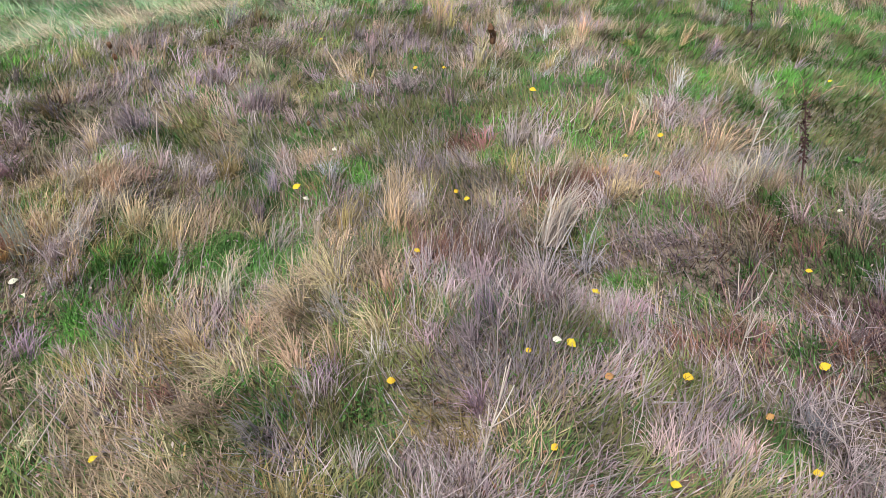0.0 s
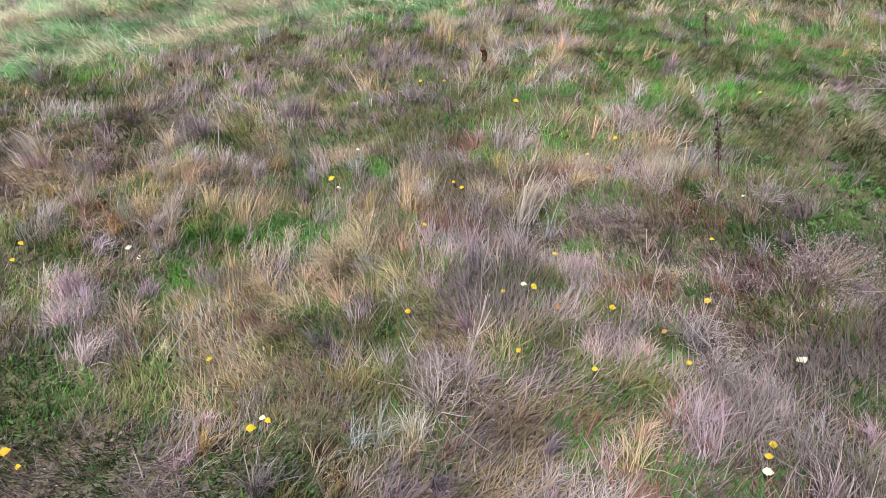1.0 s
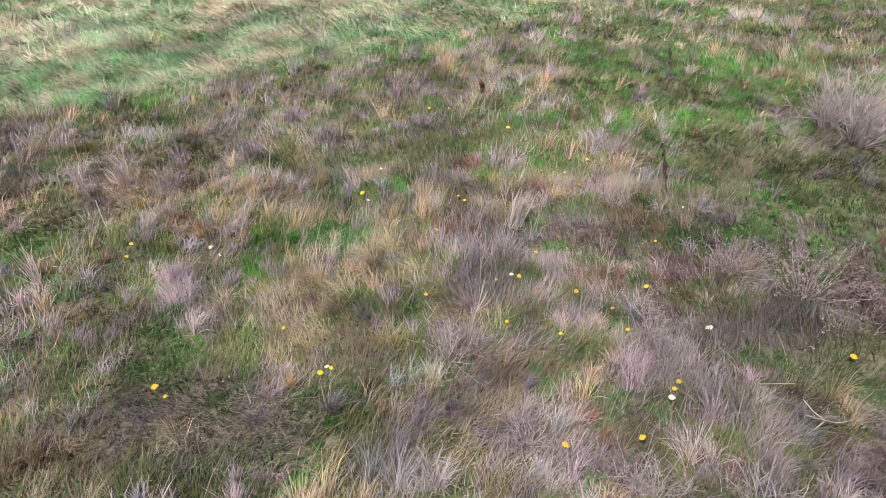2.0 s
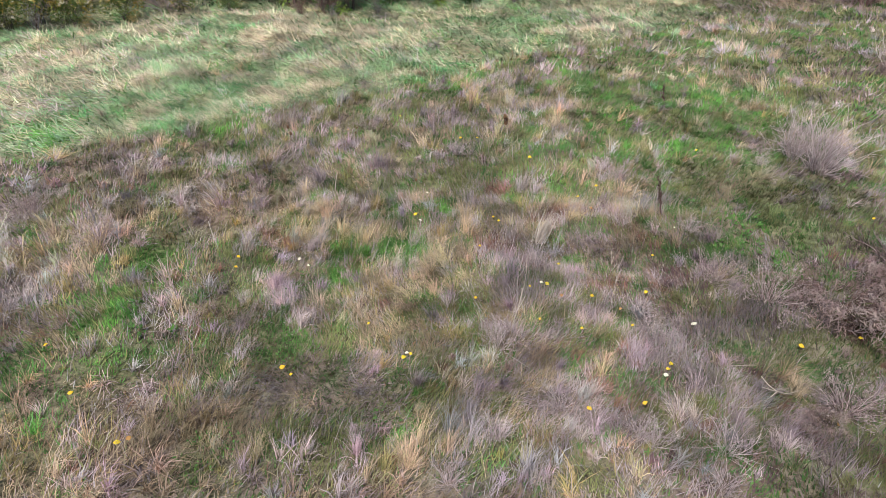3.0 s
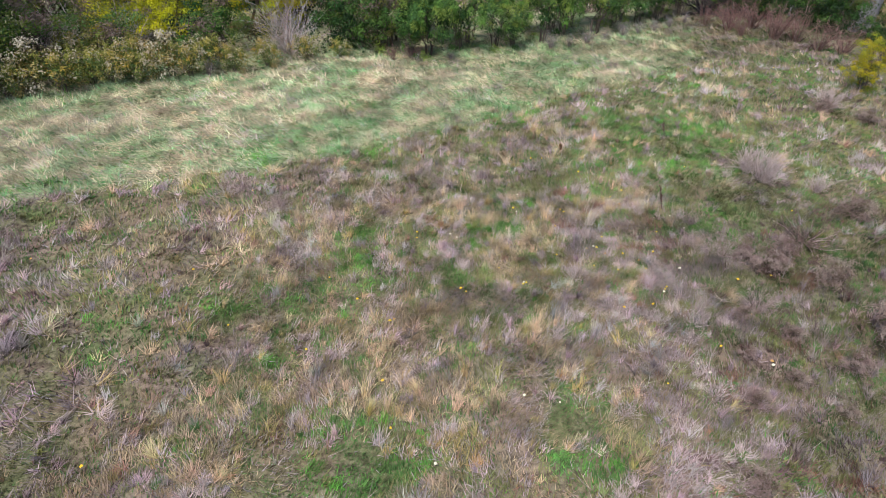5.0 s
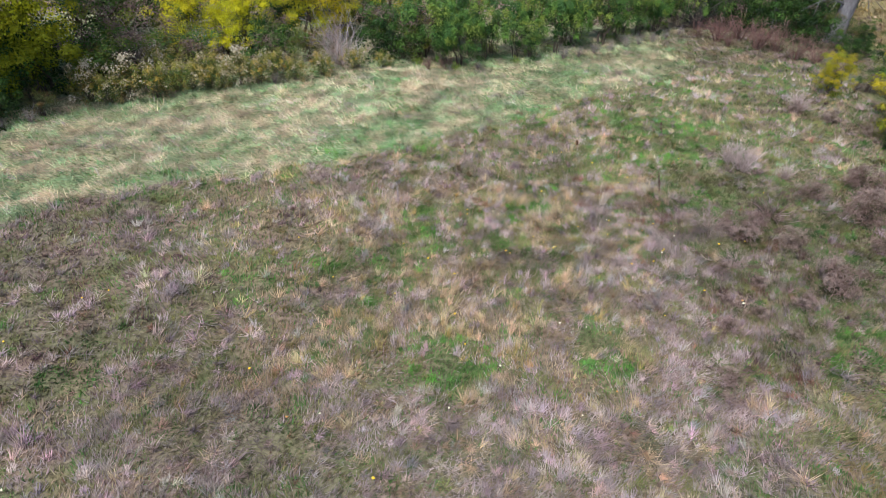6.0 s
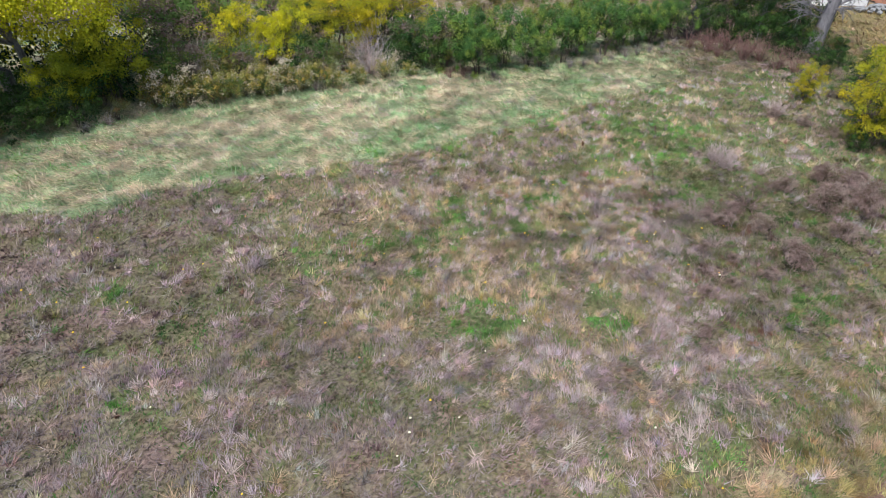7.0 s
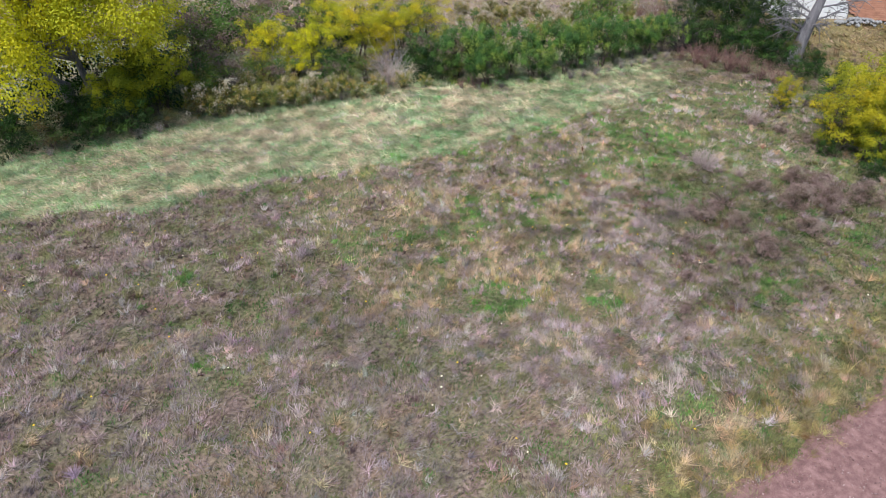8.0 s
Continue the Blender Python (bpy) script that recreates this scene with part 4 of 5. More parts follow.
# ---- dry shrubs and weeds ----
def stems_of(n, radius, height, upright, thick, twigs=3, wiggle=0.05):
    """Paths of thin stems that fan out from one foot, with side twigs."""
    paths = []
    for _ in range(n):
        a, e = rng.uniform(0, 6.283), np.clip(rng.normal(upright, 0.22), 0.15, 1.5)
        l = height * rng.uniform(0.55, 1.1)
        way = np.array([math.cos(a) * math.cos(e), math.sin(a) * math.cos(e), math.sin(e)])
        foot = np.array([math.cos(a), math.sin(a), 0]) * radius * 0.15 * rng.random() - (0, 0, 0.04)
        pts = [foot]
        for k in range(4):
            way = way + rng.normal(0, wiggle * 3, 3) + (0, 0, -0.05)
            way /= np.linalg.norm(way)
            pts.append(pts[-1] + way * l / 4)
        paths.append((pts, [thick, 0.85 * thick, 0.7 * thick, 0.55 * thick, 0.3 * thick]))
        for _ in range(twigs):
            k = rng.integers(1, 4)
            f = rng.random()
            p0 = pts[k] * (1 - f) + pts[k + 1] * f
            w = way + rng.normal(0, 0.6, 3) + (0, 0, 0.2)
            w /= np.linalg.norm(w)
            s = l * rng.uniform(0.15, 0.4)
            paths.append(([p0, p0 + w * s * 0.5, p0 + w * s + rng.normal(0, 0.03 * l, 3)], [0.5 * thick, 0.4 * thick, 0.25 * thick]))
    return paths


def stem_mesh(paths, colours, sides=3):
    v, t = tubes(paths, sides)
    cc, cols = [], np.array(colours)
    for pts, _ in paths:
        cc.append(np.repeat((cols[rng.integers(0, len(cols))] * rng.uniform(0.8, 1.2))[None], len(pts) * sides, axis=0))
    return mesh_of("stems", v, t, STEM, np.concatenate(cc))


MAUVE = [(0.42, 0.31, 0.29), (0.34, 0.24, 0.22), (0.48, 0.38, 0.34)]
BROWN = [(0.18, 0.115, 0.10), (0.24, 0.16, 0.14), (0.13, 0.085, 0.08)]
PALE = [(0.46, 0.38, 0.30), (0.40, 0.32, 0.26), (0.50, 0.44, 0.37)]
RED = [(0.22, 0.11, 0.095), (0.28, 0.16, 0.14), (0.15, 0.075, 0.07)]
PINK = [(0.52, 0.41, 0.39), (0.44, 0.33, 0.31), (0.58, 0.48, 0.44)]
ASH = [(0.46, 0.42, 0.40), (0.36, 0.32, 0.32), (0.30, 0.26, 0.27)]


def dry_plant(name, label, colours, n, radius, height, upright, thick, twigs=3, group="", wiggle=0.05, tips=None):
    ob = thing(name, label, "dry shrub", group)
    paths = stems_of(n, radius, height, upright, thick, twigs, wiggle)
    tagged(part("twig_tangle", stem_mesh(paths, colours), ob), kind="stuff")
    if tips:
        ends = np.array([p[0][-1] for p in paths])
        ends = np.repeat(ends, 3, axis=0) + rng.normal(0, 0.025 * height, (3 * len(ends), 3))
        v, t, cc = leaf_cloud(ends, rng.normal(0, 1, ends.shape), np.full(len(ends), 0.05 * height), np.full(len(ends), 0.022 * height), np.array(tips)[rng.integers(0, len(tips), len(ends))])
        tagged(part("seed_fluff", mesh_of("seed_fluff", v, t, LEAF, cc), ob), kind="stuff")
    return ob


shrub_m = dry_plant("dry_shrub", "leafless mauve grey twiggy shrub in the grass", MAUVE + BROWN[:1], 60, 0.5, 0.62, 0.95, 0.0045, 3, "dry heath shrubs", tips=MAUVE)
shrub_p = dry_plant("dry_shrub", "bleached pinkish twiggy shrub in the grass", PINK, 46, 0.5, 0.6, 1.1, 0.0042, 4, "dry heath shrubs", 0.08)
shrub_b = dry_plant("heather_bush", "dark brown heather bush among dry grass", BROWN + MAUVE[:1], 54, 0.55, 0.6, 0.7, 0.007, 4, "dark heather bushes", tips=BROWN + [(0.10, 0.12, 0.04)])
M, P, B = "m", "p", "b"
settle({M: shrub_m, P: shrub_p, B: shrub_b}, [
    (P, -0.1, 1.75, 1.0), (M, 3.56, 3.4, 1.0), (P, 2.27, 2.25, 0.85), (P, 0.67, 0.7, 0.8), (P, 2.2, 2.6, 0.8), (P, 1.64, 0.2, 0.8), (P, 2.7, 0.0, 1.1), (P, 6.1, 7.6, 0.8), (P, 0.3, -2.9, 1.1), (P, 2.5, -2.3, 1.1), (M, -8.9, 5.0, 0.9), (P, 2.4, 5.0, 0.7), (P, 3.7, 5.0, 0.8), (M, 4.4, 2.9, 1.2), (M, 3.7, 3.3, 0.9), (P, 1.8, 0.1, 0.9), (P, 2.5, -0.5, 0.9), (M, -7.2, 4.2, 0.8), (M, -9.0, 5.3, 0.9),
    (M, -10.4, 6.1, 1.1), (P, -0.7, 7.9, 0.9), (P, 2.6, 6.8, 0.8), (M, 0.1, 2.0, 0.7), (P, -0.8, -0.6, 0.8), (M, 4.6, 0.7, 1.0), (B, 7.2, 3.8, 1.3), (P, 12.8, 13.8, 1.4), (M, -2.8, 8.9, 0.9)], 0.15)
big_shrub = dry_plant("dry_shrub", "large bleached pink shrub of bare upright twigs", PINK, 80, 1.1, 1.4, 1.2, 0.009, 5, "dry heath shrubs", 0.07)
settle({"s": big_shrub}, [("s", 7.3, 7.4, 1.0), ("s", 6.9, 7.9, 0.7), ("s", 12.5, 13.8, 0.75), ("s", 9.0, 6.9, 0.5)], 0.05)
settle({"q": dry_plant("dry_shrub", "low mauve brown shrub with fine twigs", MAUVE + BROWN, 34, 0.5, 0.6, 0.8, 0.006, 3, "dry heath shrubs", tips=MAUVE + BROWN)}, [
    ("q", -10.8, 4.0, 0.8), ("q", 4.5, 18.8, 1.1), ("q", 12.1, 13.2, 1.1), ("q", 10.8, 13.6, 1.0), ("q", 13.4, 12.8, 1.1), ("q", -18.4, -0.9, 1.3), ("q", -24.2, -2.8, 1.0), ("q", -9.2, 5.0, 1.0),
    ("q", -16.6, -1.7, 1.1), ("q", -10.9, -7.8, 0.9), ("q", -16.7, -10.6, 0.9), ("q", -4.8, -12.1, 0.8), ("q", -14.7, -2.1, 0.9), ("q", -16.9, 2.8, 1.0), ("q", -20.5, 1.6, 1.0), ("q", 2.2, -4.7, 1.2),
    ("q", -14.2, 4.0, 0.9), ("q", -10.9, 6.2, 0.9), ("q", -4.0, 7.0, 0.8), ("q", -4.6, 8.0, 0.8), ("q", -2.2, 7.6, 0.7), ("q", 5.2, 17.0, 1.1), ("q", 3.4, 17.6, 1.0), ("q", 11.5, 17.0, 1.0)], 0.15)
# dark inner tints and paler outer ones paint in the mounds' shaded undersides
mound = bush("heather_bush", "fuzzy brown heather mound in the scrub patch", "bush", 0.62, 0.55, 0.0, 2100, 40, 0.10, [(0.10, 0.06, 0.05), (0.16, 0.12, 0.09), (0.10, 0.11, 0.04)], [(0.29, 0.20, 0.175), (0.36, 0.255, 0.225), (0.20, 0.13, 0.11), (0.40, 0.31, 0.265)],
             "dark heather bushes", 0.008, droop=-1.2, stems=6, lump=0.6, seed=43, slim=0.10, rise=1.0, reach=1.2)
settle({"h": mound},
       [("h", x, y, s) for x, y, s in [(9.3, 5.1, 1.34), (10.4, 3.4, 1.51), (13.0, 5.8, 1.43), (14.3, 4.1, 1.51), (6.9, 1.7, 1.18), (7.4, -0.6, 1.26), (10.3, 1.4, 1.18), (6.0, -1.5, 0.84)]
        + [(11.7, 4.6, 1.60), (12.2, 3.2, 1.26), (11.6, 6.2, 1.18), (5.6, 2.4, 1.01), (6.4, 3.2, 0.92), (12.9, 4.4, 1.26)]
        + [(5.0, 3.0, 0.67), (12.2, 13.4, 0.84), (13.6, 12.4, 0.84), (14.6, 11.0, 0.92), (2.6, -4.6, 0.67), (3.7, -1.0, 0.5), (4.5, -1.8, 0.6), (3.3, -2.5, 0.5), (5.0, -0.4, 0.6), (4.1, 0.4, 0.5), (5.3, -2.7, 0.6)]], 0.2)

# tall dry weeds along the hedge foot
reed = dry_plant("dry_weed_clump", "tall upright grey brown weed stalks", ASH + BROWN, 44, 0.6, 1.15, 1.32, 0.009, 2, "dry weeds at the hedge foot", 0.03, tips=ASH)
dock = dry_plant("red_weed_clump", "tall reddish brown dock stalks at the meadow corner", RED + MAUVE[1:2] + BROWN, 40, 0.8, 1.1, 1.2, 0.010, 3, "reddish dry weeds", 0.03, tips=RED)
settle({"r": reed, "d": dock}, [("r", 1.6 + 1.05 * k, float(np.interp(1.6 + 1.05 * k, HEDGE_X, HEDGE_Y)) + 0.1, 0.85) for k in range(9)]
       + [("r", -5.2, 18.7, 0.8), ("r", -3.6, 19.0, 0.7), ("r", -26.0, 10.3, 0.8), ("r", -25.0, 10.9, 0.7), ("r", -14.6, 16.0, 0.9), ("r", -30.0, 7.6, 0.6), ("r", 16.6, 7.4, 0.9), ("r", 17.2, 17.0, 0.9)]
       + [("d", 11.0, 25.6, 1.2), ("d", 12.2, 24.8, 1.3), ("d", 14.0, 23.0, 1.35), ("d", 15.7, 21.4, 1.3), ("d", 14.6, 24.0, 1.3), ("d", 16.6, 20.6, 1.0), ("d", 13.6, 25.0, 1.3), ("d", 15.4, 23.2, 1.3), ("d", 12.6, 23.9, 1.0),
          ("d", 12.6, 26.2, 0.9), ("d", 8.6, 33.6, 1.2), ("d", 9.8, 35.0, 1.3), ("d", 11.2, 34.2, 1.2), ("d", 10.4, 36.8, 1.4), ("d", 12.4, 36.0, 1.3), ("d", 8.0, 37.4, 1.3), ("d", 16.9, 18.6, 0.7), ("d", -5.4, 18.9, 0.7), ("d", -6.4, 18.9, 0.6)], 0.28)
heap = dry_plant("drooping_dead_bush", "grey dead bush with long drooping twigs", MAUVE + ASH, 90, 0.5, 2.3, 1.0, 0.014, 3, "", 0.14)
settle({"h": heap}, [("h", -11.6, 19.2, 1.15), ("h", -21.2, 17.0, 0.75), ("h", -18.6, 21.6, 0.9), ("h", -15.6, 18.6, 0.5), ("h", -22.8, 18.4, 1.0), ("h", -19.6, 18.8, 0.9), ("h", -12.2, 21.4, 1.0), ("h", -8.8, 21.6, 0.7)], 0.05)


brush = dry_plant("brush_heap", "dark heap of old cut brush", [(0.06, 0.05, 0.055), (0.10, 0.085, 0.09), (0.04, 0.035, 0.035)], 90, 0.9, 1.9, 0.75, 0.022, 3, "", 0.12)
settle({"h": brush}, [("h", 11.9, 28.0, 1.25), ("h", 13.2, 28.4, 0.9)], 0.05)


# ---- the dead tree, tunnel and rubble behind the corner ----
def build_dead_tree():
    ob = thing("dead_willow", "leaning bare grey willow trunk with broken twigs", "tree", m=Matrix.Translation((19.9, 25.2, 0)))
    pts = np.array([(0, 0, -0.3), (0.02, 0, 0.5), (0.15, 0.05, 1.6), (0.32, 0.1, 2.9), (0.6, 0.2, 4.3), (0.95, 0.3, 6.2), (1.2, 0.3, 8.0)])
    v, t = tubes([(pts, [0.72, 0.56, 0.47, 0.41, 0.34, 0.22, 0.1])], 14)
    v += (0.07 * (fbm(v[:, 0] * 3 + v[:, 2] * 0.4, v[:, 1] * 3, 0.6, 71) - 0.5))[:, None] * (1, 1, 0.2)
    part("trunk", mesh_of("trunk", v, t, BARK, flat=False), ob)
    for k, (h, a, l) in enumerate([(2.6, 2.9, 2.4), (3.1, 0.2, 3.4), (3.4, 3.5, 2.6), (4.2, -0.5, 3.0), (4.8, 2.6, 2.6), (2.9, -1.4, 1.8), (2.2, 3.3, 2.4), (3.7, 2.3, 2.2)]):
        foot = np.array([np.interp(h, pts[:, 2], pts[:, i]) for i in range(3)])
        way = np.array([math.cos(a), math.sin(a), 0.35])
        limb = [(np.array([foot, foot + way * l * 0.35, foot + way * l * 0.7 + (0, 0, 0.1), foot + way * l - (0, 0, 0.1)]), [0.09, 0.06, 0.04, 0.015])]
        for _ in range(36):
            f = rng.uniform(0.15, 0.98)
            p0 = foot + way * l * f
            w = way * 0.6 + rng.normal(0, 0.6, 3)
            s = rng.uniform(0.4, 1.1)
            limb.append((np.array([p0, p0 + w * s * 0.5, p0 + w * s - (0, 0, 0.15)]), [0.025, 0.018, 0.008]))
        v, t = tubes(limb, 5)
        part("bare_limb", mesh_of("bare_limb", v, t, BARK, flat=False), ob)


build_dead_tree()


def build_tunnel():
    """A low growing tunnel of white film on hoops."""
    ob = thing("white_polytunnel", "white plastic covered growing tunnel", "tunnel", m=Matrix.Translation((27.0, 37.4, 0)))
    ang, ys = np.linspace(0, math.pi, 25), np.linspace(0, 14, 29)
    a, y = [w.ravel() for w in np.meshgrid(ang, ys)]
    sag = 0.05 * np.abs(np.sin(y * math.pi / 2.0))
    me = mesh_of("film", np.stack([(3.3 - sag) * np.cos(a), y, (2.7 - sag) * np.sin(a) ** 0.8 - 0.05], 1), grid_tris(25, 29), FILM, flat=False)
    part("film", me, ob)
    ring_v = np.stack([3.28 * np.cos(ang), np.zeros(25), 2.68 * np.sin(ang) ** 0.8 - 0.05], 1)
    verts = np.concatenate([[(0, 0, 0)], ring_v])
    part("end_wall", mesh_of("end_wall", verts, [(0, k + 1, k) for k in range(1, 25)], FILM), ob)
    for k in range(8):
        hoop = np.stack([3.34 * np.cos(ang), np.full(25, 2.0 * k), 2.74 * np.sin(ang) ** 0.8 - 0.05], 1)
        v, t = tubes([(hoop, np.full(25, 0.03))], 6)
        part("hoop", mesh_of("hoop", v, t, BARK, flat=False), ob)


build_tunnel()


def stones(name, label, cx, cy, rx, ry, n, r0, r1, material, pile=0.0):
    octa = np.array([(1, 0, 0), (-1, 0, 0), (0, 1, 0), (0, -1, 0), (0, 0, 1), (0, 0, -1), (.6, .6, .6), (-.6, .6, .5), (.6, -.6, .5), (-.6, -.6, .6)], dtype=float)
    bm = bmesh.new()
    for _ in range(n):
        x, y = rng.normal(0, 0.4, 2)
        r = rng.uniform(r0, r1)
        c = Vector((cx + x * rx, cy + y * ry, r * 0.4 + pile * max(0, 1 - math.hypot(x, y))))
        bmesh.ops.convex_hull(bm, input=[bm.verts.new(Vector(o * rng.uniform(0.7, 1.15)) * r + c) for o in octa])
    me = bpy.data.meshes.new(name)
    bm.to_mesh(me)
    bm.free()
    me.materials.append(material)
    tagged(new(name, me), label, "rubble", kind="stuff")


stones("rubble_heap", "heap of pale broken stone beside the tunnel", 30.6, 35.6, 2.6, 1.0, 90, 0.10, 0.28, PALE_STONE, 0.5)


def build_ploughed():
    gx, gy = np.arange(31.6, 62, 0.35), np.arange(36.5, 70, 0.18)
    x, y = [w.ravel() for w in np.meshgrid(gx, gy)]
    z = 0.12 + 0.07 * np.sin(y * 2 * math.pi / 0.7) + 0.08 * (fbm(x, y, 0.6, 77) - 0.5)
    me = mesh_of("ploughed_field", np.stack([x, y, z], 1), grid_tris(len(gx), len(gy)), PLOUGHED, flat=False)
    tagged(new("ploughed_field", me), "red ploughed earth behind the tunnel", "field", kind="structure")


build_ploughed()


# ---- single stalks in the near grass ----
def stalk(name, label, x, y, height, lean, az, colours, thick, heads=0, head_size=0.03, branches=0, flakes=0):
    ob = thing(name, label, "weed stalk", "dry weed stalks", plant(None, x, y))
    way = np.array([math.cos(az) * lean, math.sin(az) * lean, math.sqrt(1 - lean * lean)])
    pts = [np.array([0, 0, -0.04])]
    for k in range(5):
        way = way + rng.normal(0, 0.05, 3)
        pts.append(pts[-1] + way / np.linalg.norm(way) * height / 5)
    paths = [(pts, 0.85 * thick * np.array([1, 0.95, 0.85, 0.75, 0.6, 0.45]))]
    ends = [pts[-1]]
    for _ in range(branches):
        k = rng.integers(2, 5)
        w = way + rng.normal(0, 0.55, 3)
        w /= np.linalg.norm(w)
        s = height * rng.uniform(0.18, 0.45)
        e = pts[k] + w * s + (0, 0, 0.06 * height)
        paths.append(([pts[k], pts[k] + w * s * 0.5, e], [0.6 * thick, 0.5 * thick, 0.35 * thick]))
        ends.append(e)
    part("stem", stem_mesh(paths[:1], colours, 5), ob)
    for side in paths[1:]:
        part("side_twig", stem_mesh([side], colours, 5), ob)
    if heads:
        for e in (ends * heads)[:heads]:
            bm = bmesh.new()
            bmesh.ops.create_icosphere(bm, subdivisions=2, radius=head_size)
            for v in bm.verts:
                v.co = Vector((v.co.x, v.co.y, v.co.z * 1.5)) * rng.uniform(0.8, 1.2) + Vector(e)
            me = bpy.data.meshes.new("seed_head")
            bm.to_mesh(me)
            bm.free()
            me.materials.append(SEED)
            part("seed_head", me, ob, "dark bristly seed head")
    if flakes:
        f = rng.uniform(0.35, 1.0, flakes)
        p = np.stack([np.interp(f, np.linspace(0, 1, 6), np.array(pts)[:, i]) for i in range(3)], 1) + rng.normal(0, 0.018, (flakes, 3))
        v, t, cc = leaf_cloud(p, rng.normal(0, 1, p.shape), rng.uniform(0.02, 0.06, flakes), rng.uniform(0.015, 0.035, flakes), np.array(RED)[rng.integers(0, 3, flakes)] * 0.6)
        tagged(part("withered_seed", mesh_of("withered_seed", v, t, LEAF, cc), ob, "rusty brown dock seeds"), kind="stuff")
    return ob


stalk("dock_stalk", "rusty brown dock stalk with withered seeds", 3.3, 5.4, 0.95, 0.24, 3.1, RED, 0.010, flakes=130)
stalk("dock_stalk", "dark withered dock stalk in green grass", 4.8, 10.7, 0.7, 0.2, 3.1, RED, 0.011, flakes=100)
stalk("pale_stalk", "bleached mullein stalk standing in the grass", -3.2, 6.1, 0.45, 0.15, 1.9, PALE, 0.014)
stalk("pale_stalk", "tall thin bleached stalk", -3.2, 9.0, 0.85, 0.05, 1.6, PALE, 0.006)
stalk("teasel", "dry teasel with a dark round head", -1.6, 6.1, 0.5, 0.1, 0.8, PALE, 0.006, heads=1, head_size=0.02)
stalk("teasel", "dry teasel with three brown bristly heads", 0.5, 8.75, 0.55, 0.1, 1.2, PALE, 0.007, heads=3, head_size=0.045, branches=2)
stalk("teasel", "thin teasel with a small dark head", -3.6, 9.5, 0.5, 0.08, 1.0, ASH, 0.005, heads=1, head_size=0.02)
stalk("teasel", "dry teasel with two brown heads", -4.5, 8.1, 0.5, 0.12, 2.0, BROWN, 0.006, heads=2, head_size=0.03, branches=1)
stalk("teasel", "low dry teasel head in mauve grass", -3.0, 8.3, 0.4, 0.1, 2.0, ASH, 0.005, heads=2, head_size=0.018, branches=1)
stalk("dry_twig", "pinkish bare branching stalk in the grass", 0.30, 3.1, 0.68, 0.08, 1.9, MAUVE, 0.006, branches=9)
stalk("dry_twig", "pinkish bare branching stalk with a curled tip", 0.42, 3.2, 0.6, 0.12, 1.2, MAUVE + PALE, 0.005, branches=7)
stalk("dry_twig", "orange pink bare forked stalk", 1.85, 3.1, 0.74, 0.2, 2.4, PALE + RED[1:2], 0.007, branches=8)
stalk("dry_twig", "orange pink bare forked stalk", 1.92, 3.14, 0.6, 0.12, 1.3, PALE, 0.006, branches=6)
stalk("dry_twig", "pale forked weed skeleton leaning over", 0.72, 4.5, 0.75, 0.25, 2.3, PALE, 0.006, branches=9)
stalk("dry_twig", "pale forked weed skeleton", 0.80, 5.3, 0.7, 0.15, 1.8, PALE, 0.006, branches=9)
stalk("dry_twig", "thin dark bare stalk", 2.2, 5.0, 0.5, 0.05, 1.6, BROWN, 0.005, branches=1)
stalk("dry_twig", "pale woody stalk with frayed top", 2.45, 5.0, 0.8, 0.25, 0.9, PALE, 0.009, branches=5)
stalk("dry_twig", "pale woody stalk beside the dock", 3.15, 5.6, 0.45, 0.3, 0.9, PALE, 0.011)
stalk("dry_twig", "thin dark stalk in mauve grass", -4.0, 8.1, 0.55, 0.05, 1.5, BROWN, 0.006, branches=3)
stalk("bent_straw", "single pale bent straw", -2.0, 3.9, 0.6, 0.3, 1.0, PALE, 0.006)
stalk("dry_twig", "pale forked branch leaning in the grass", 0.12, 2.25, 0.62, 0.55, 0.9, PALE, 0.009, branches=8)
stalk("dry_twig", "bleached twig slanting from the grass", -0.32, 2.2, 0.5, 0.25, 2.2, PALE, 0.006, branches=4)
stalk("dry_twig", "pinkish twig arching over dry grass", 2.35, 2.3, 0.7, 0.6, 2.4, MAUVE + PALE, 0.006, branches=8)
stalk("bent_straw", "long pale bent straw lying over", -2.75, 2.25, 0.8, 0.75, 0.7, PALE, 0.006)
stalk("bent_straw", "long pale bent straw lying over", -2.55, 2.2, 0.7, 0.7, 0.8, PALE, 0.006)
stalk("grey_weed", "silvery grey branching weed", -7.2, 4.3, 0.7, 0.08, 1.4, ASH + PALE, 0.010, branches=12)
stalk("grey_weed", "silvery grey branching weed", -6.8, 4.1, 0.55, 0.1, 0.6, ASH + PALE, 0.009, branches=9)
stalk("dry_twig", "bleached forked stick lying in green weeds", 4.2, 1.1, 0.9, 0.9, 3.4, PALE, 0.012, branches=4)
stalk("dry_twig", "bleached stick in the grass", 3.2, 1.6, 0.5, 0.92, -0.5, PALE, 0.009)
stalk("dry_twig", "pale slanting stick in grass", -4.9, 3.9, 0.6, 0.6, 2.2, PALE, 0.010)
stalk("dry_twig", "pale twig lying among tufts", 6.7, 8.4, 0.9, 0.7, 3.6, PALE, 0.012, branches=2)
stalk("pale_stalk", "bleached stalk beside the scrub", 5.9, 2.2, 0.8, 0.1, 1.5, ASH, 0.012)


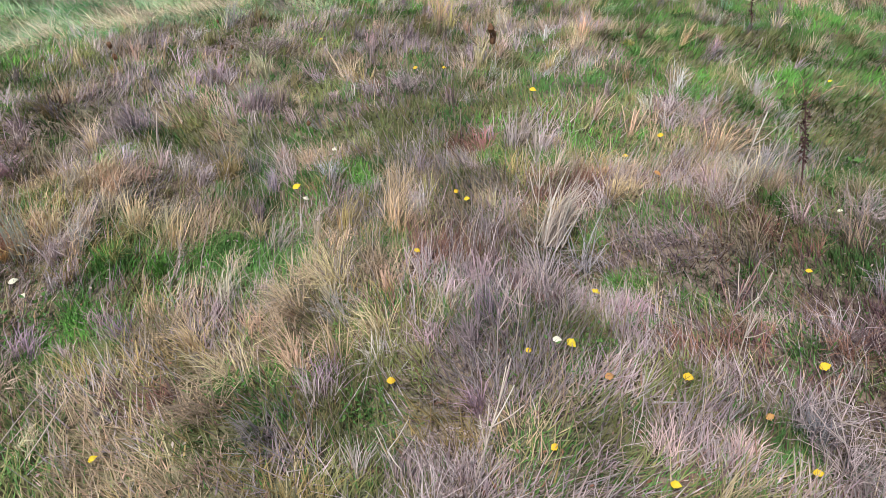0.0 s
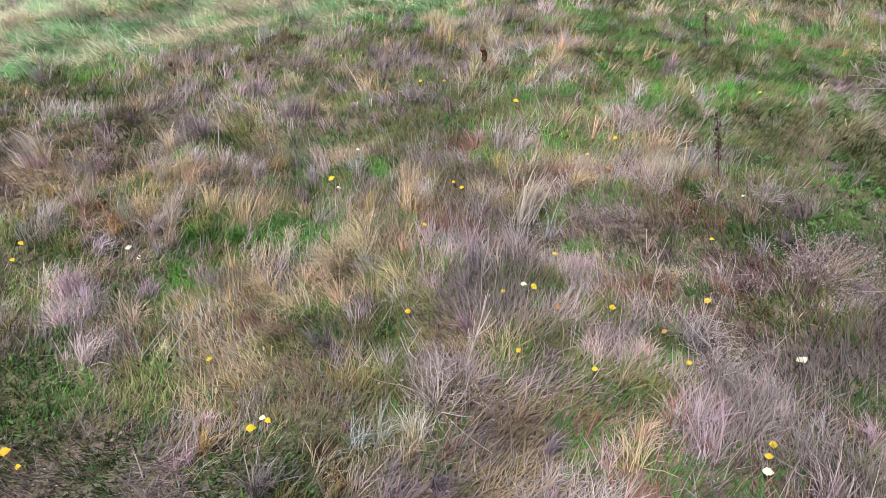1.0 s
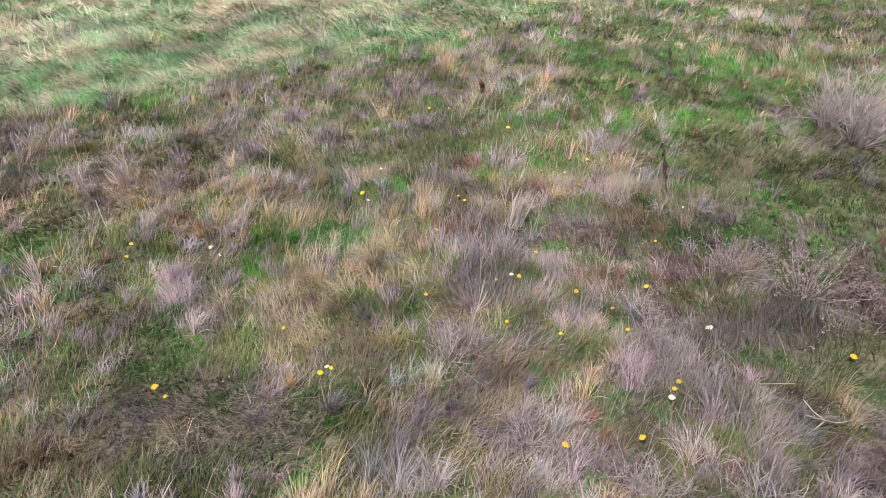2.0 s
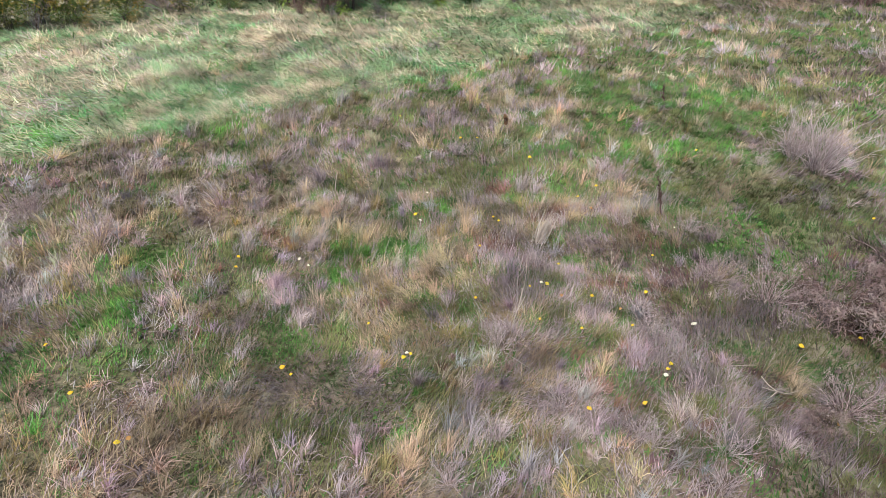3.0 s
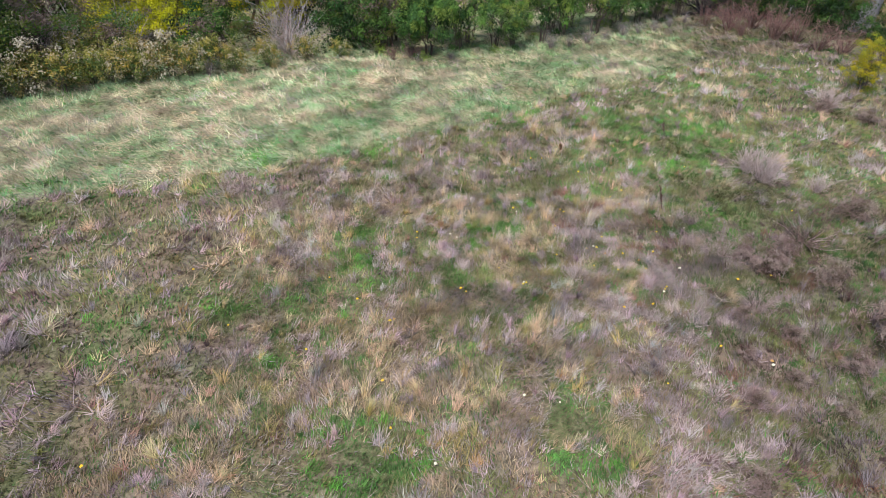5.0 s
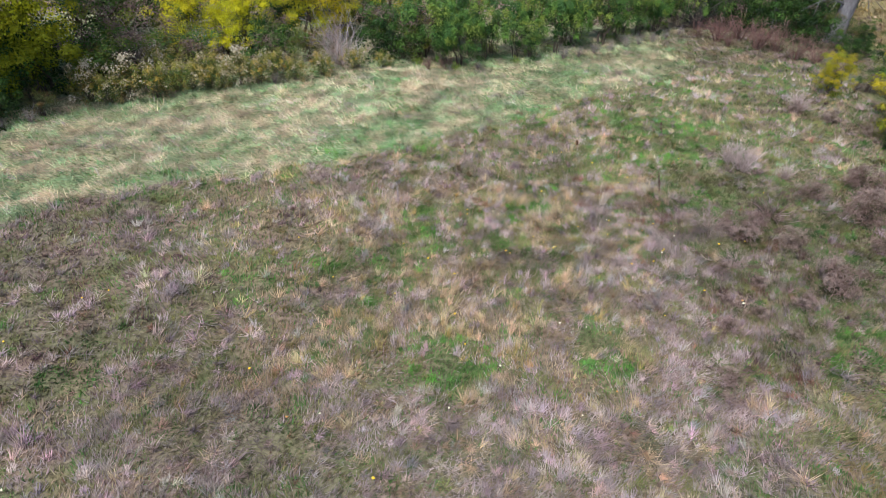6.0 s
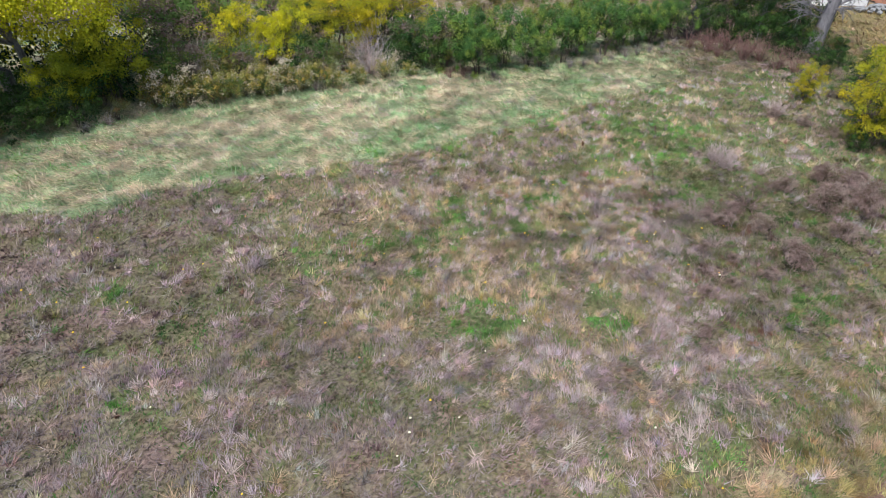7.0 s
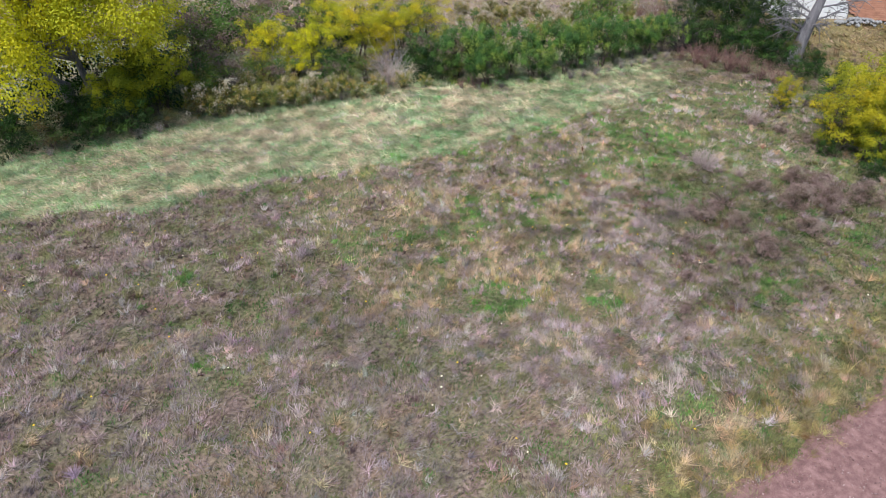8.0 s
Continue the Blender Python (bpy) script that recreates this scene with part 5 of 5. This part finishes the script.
def build_bundle():
    """A sheaf of long pale grass that arches over."""
    n = 110
    az, size = rng.normal(0.75, 0.35, n), rng.uniform(0.35, 0.8, n)
    base = np.stack([0.82 + rng.normal(0, 0.05, n), 4.55 + rng.normal(0, 0.04, n), np.full(n, -0.03)], 1)
    v, t = blades(base, size, np.full(n, 0.010), az, rng.uniform(0.45, 0.8, n), np.abs(rng.normal(0.25, 0.1, n)))
    ob = new("grass_sheaf", mesh_of("grass_sheaf", v, t, GRASS, np.repeat(np.array(PALE)[rng.integers(0, 3, n)] * 1.05, 5, axis=0)))
    tagged(ob, "sheaf of long bleached grass arching over", "grass tuft")


build_bundle()


# ---- broad green weeds in the fresh patches ----
def build_weeds():
    pts, out, size, tint = [], [], [], []
    spots = [(s, 170, 0.028) for s in GREEN_NEAR] + [(s, 160, 0.042) for s in GREEN_MID[:8] + GREEN_MID[14:]] + [(s, 120, 0.08) for s in GREEN_FAR[:4]]
    for (x, y, r), n, leaf in spots:
        c = np.stack([rng.normal(x, 0.55 * r, n // 6), rng.normal(y, 0.55 * r, n // 6)], 1)
        p = np.repeat(c, 6, axis=0)
        k = len(p)
        a = rng.uniform(0, 6.283, k)
        pts.append(np.stack([p[:, 0] + 0.02 * np.cos(a), p[:, 1] + 0.02 * np.sin(a), ground_z(p[:, 0], p[:, 1]) + rng.uniform(0.02, 0.14, k)], 1))
        out.append(np.stack([np.cos(a), np.sin(a), rng.uniform(-0.1, 0.8, k)], 1))
        size.append(leaf * rng.uniform(0.6, 1.5, k))
        tint.append(np.array([(0.11, 0.22, 0.05), (0.08, 0.18, 0.04), (0.15, 0.27, 0.07), (0.14, 0.22, 0.06)])[rng.integers(0, 4, k)])
    s = np.concatenate(size)
    v, t, cc = leaf_cloud(np.concatenate(pts), np.concatenate(out), s, 0.5 * s, np.concatenate(tint))
    tagged(new("broadleaf_weeds", mesh_of("broadleaf_weeds", v, t, LEAF, cc)), "low green broadleaf weeds in fresh patches", "weeds", kind="stuff")


build_weeds()


# ---- litter of dead leaflets and moss between the blades ----
def build_litter():
    n = 12000
    x, y = rng.uniform(-5.0, 5.0, n), rng.uniform(0.6, 7.4, n)
    p = np.stack([x, y, ground_z(x, y) + rng.random(n) ** 2 * 0.09 + 0.004], 1)
    way = rng.normal(0, 1, (n, 3)) * (1, 1, 0.35)
    face = rng.normal(0, 0.5, (n, 3)) + (0, 0, 1)
    hues = np.array([(0.30, 0.20, 0.17), (0.40, 0.29, 0.26), (0.22, 0.13, 0.10), (0.30, 0.14, 0.09), (0.16, 0.20, 0.06), (0.10, 0.18, 0.05), (0.44, 0.35, 0.28), (0.20, 0.20, 0.09)])
    pick = (np.stack([2.6 * vnoise(x, y, 0.28, 120 + k) for k in range(len(hues))], 1) + rng.gumbel(size=(n, len(hues))) * 0.35).argmax(1)
    size = rng.uniform(0.014, 0.045, n)
    v, t, cc = leaf_cloud(p, way, size, size * rng.uniform(0.2, 0.6, n), hues[pick] * rng.uniform(0.75, 1.25, n)[:, None], face)
    tagged(new("leaf_litter", mesh_of("leaf_litter", v, t, LEAF, cc)), "pinkish brown litter and moss between the grass", "litter", kind="stuff")


build_litter()


# ---- fallen leaves ----
def fallen_leaf(colour, label):
    """A pointed oval leaf, domed across and curled along, with a short stalk end."""
    n = 9
    u = np.linspace(0, 1, n)
    w = 0.34 * np.sin(math.pi * u ** 0.8) * (1 + 0.12 * np.sin(u * 21)) + 0.008
    curl = 0.16 * np.sin(math.pi * u)
    verts = np.concatenate([np.stack([u - 0.5, s * w, curl - 0.22 * s * s * w], 1) for s in (-1.0, -0.5, 0.0, 0.5, 1.0)])
    me = mesh_of("fallen_leaf", verts, grid_tris(n, 5), LEAF, np.array([colour]), flat=False)
    return tagged(new("fallen_leaf", me), label, "fallen leaf", "fallen leaves")


leaf_kinds = [fallen_leaf((0.86, 0.58, 0.04), "bright yellow fallen leaf on the grass"), fallen_leaf((0.84, 0.79, 0.58), "pale cream yellow fallen leaf on the grass"), fallen_leaf((0.60, 0.32, 0.10), "orange brown fallen leaf on the grass")]
for spots, size, lift in ((LEAVES_NEAR, 0.064, 0.10), (LEAVES_MID, 0.075, 0.12), (LEAVES_FAR, 0.085, 0.14)):
    for k, (x, y) in enumerate(spots):
        kind = ((0, 0, 1, 0, 0, 0, 1, 0, 2, 0) if size < 0.08 else (0, 1, 0, 1, 0, 1, 2, 0, 1, 0))[(k * 7 + len(spots)) % 10] if (x, y) != (2.8, 4.1) else 0
        z = float(ground_z(np.array([x]), np.array([y]))[0]) + (lift if off_road(np.array([x]), np.array([y]))[0] > 0 else 0.06)
        m = Matrix.Translation((x, y, z)) @ Euler((rng.uniform(0.05, 0.6), rng.uniform(-0.35, 0.35), rng.uniform(-0.8, 0.8))).to_matrix().to_4x4() @ Matrix.Scale(size * rng.uniform(0.8, 1.25), 4)
        copy_thing(leaf_kinds[kind], m)
for spare in leaf_kinds:
    bpy.data.objects.remove(spare)
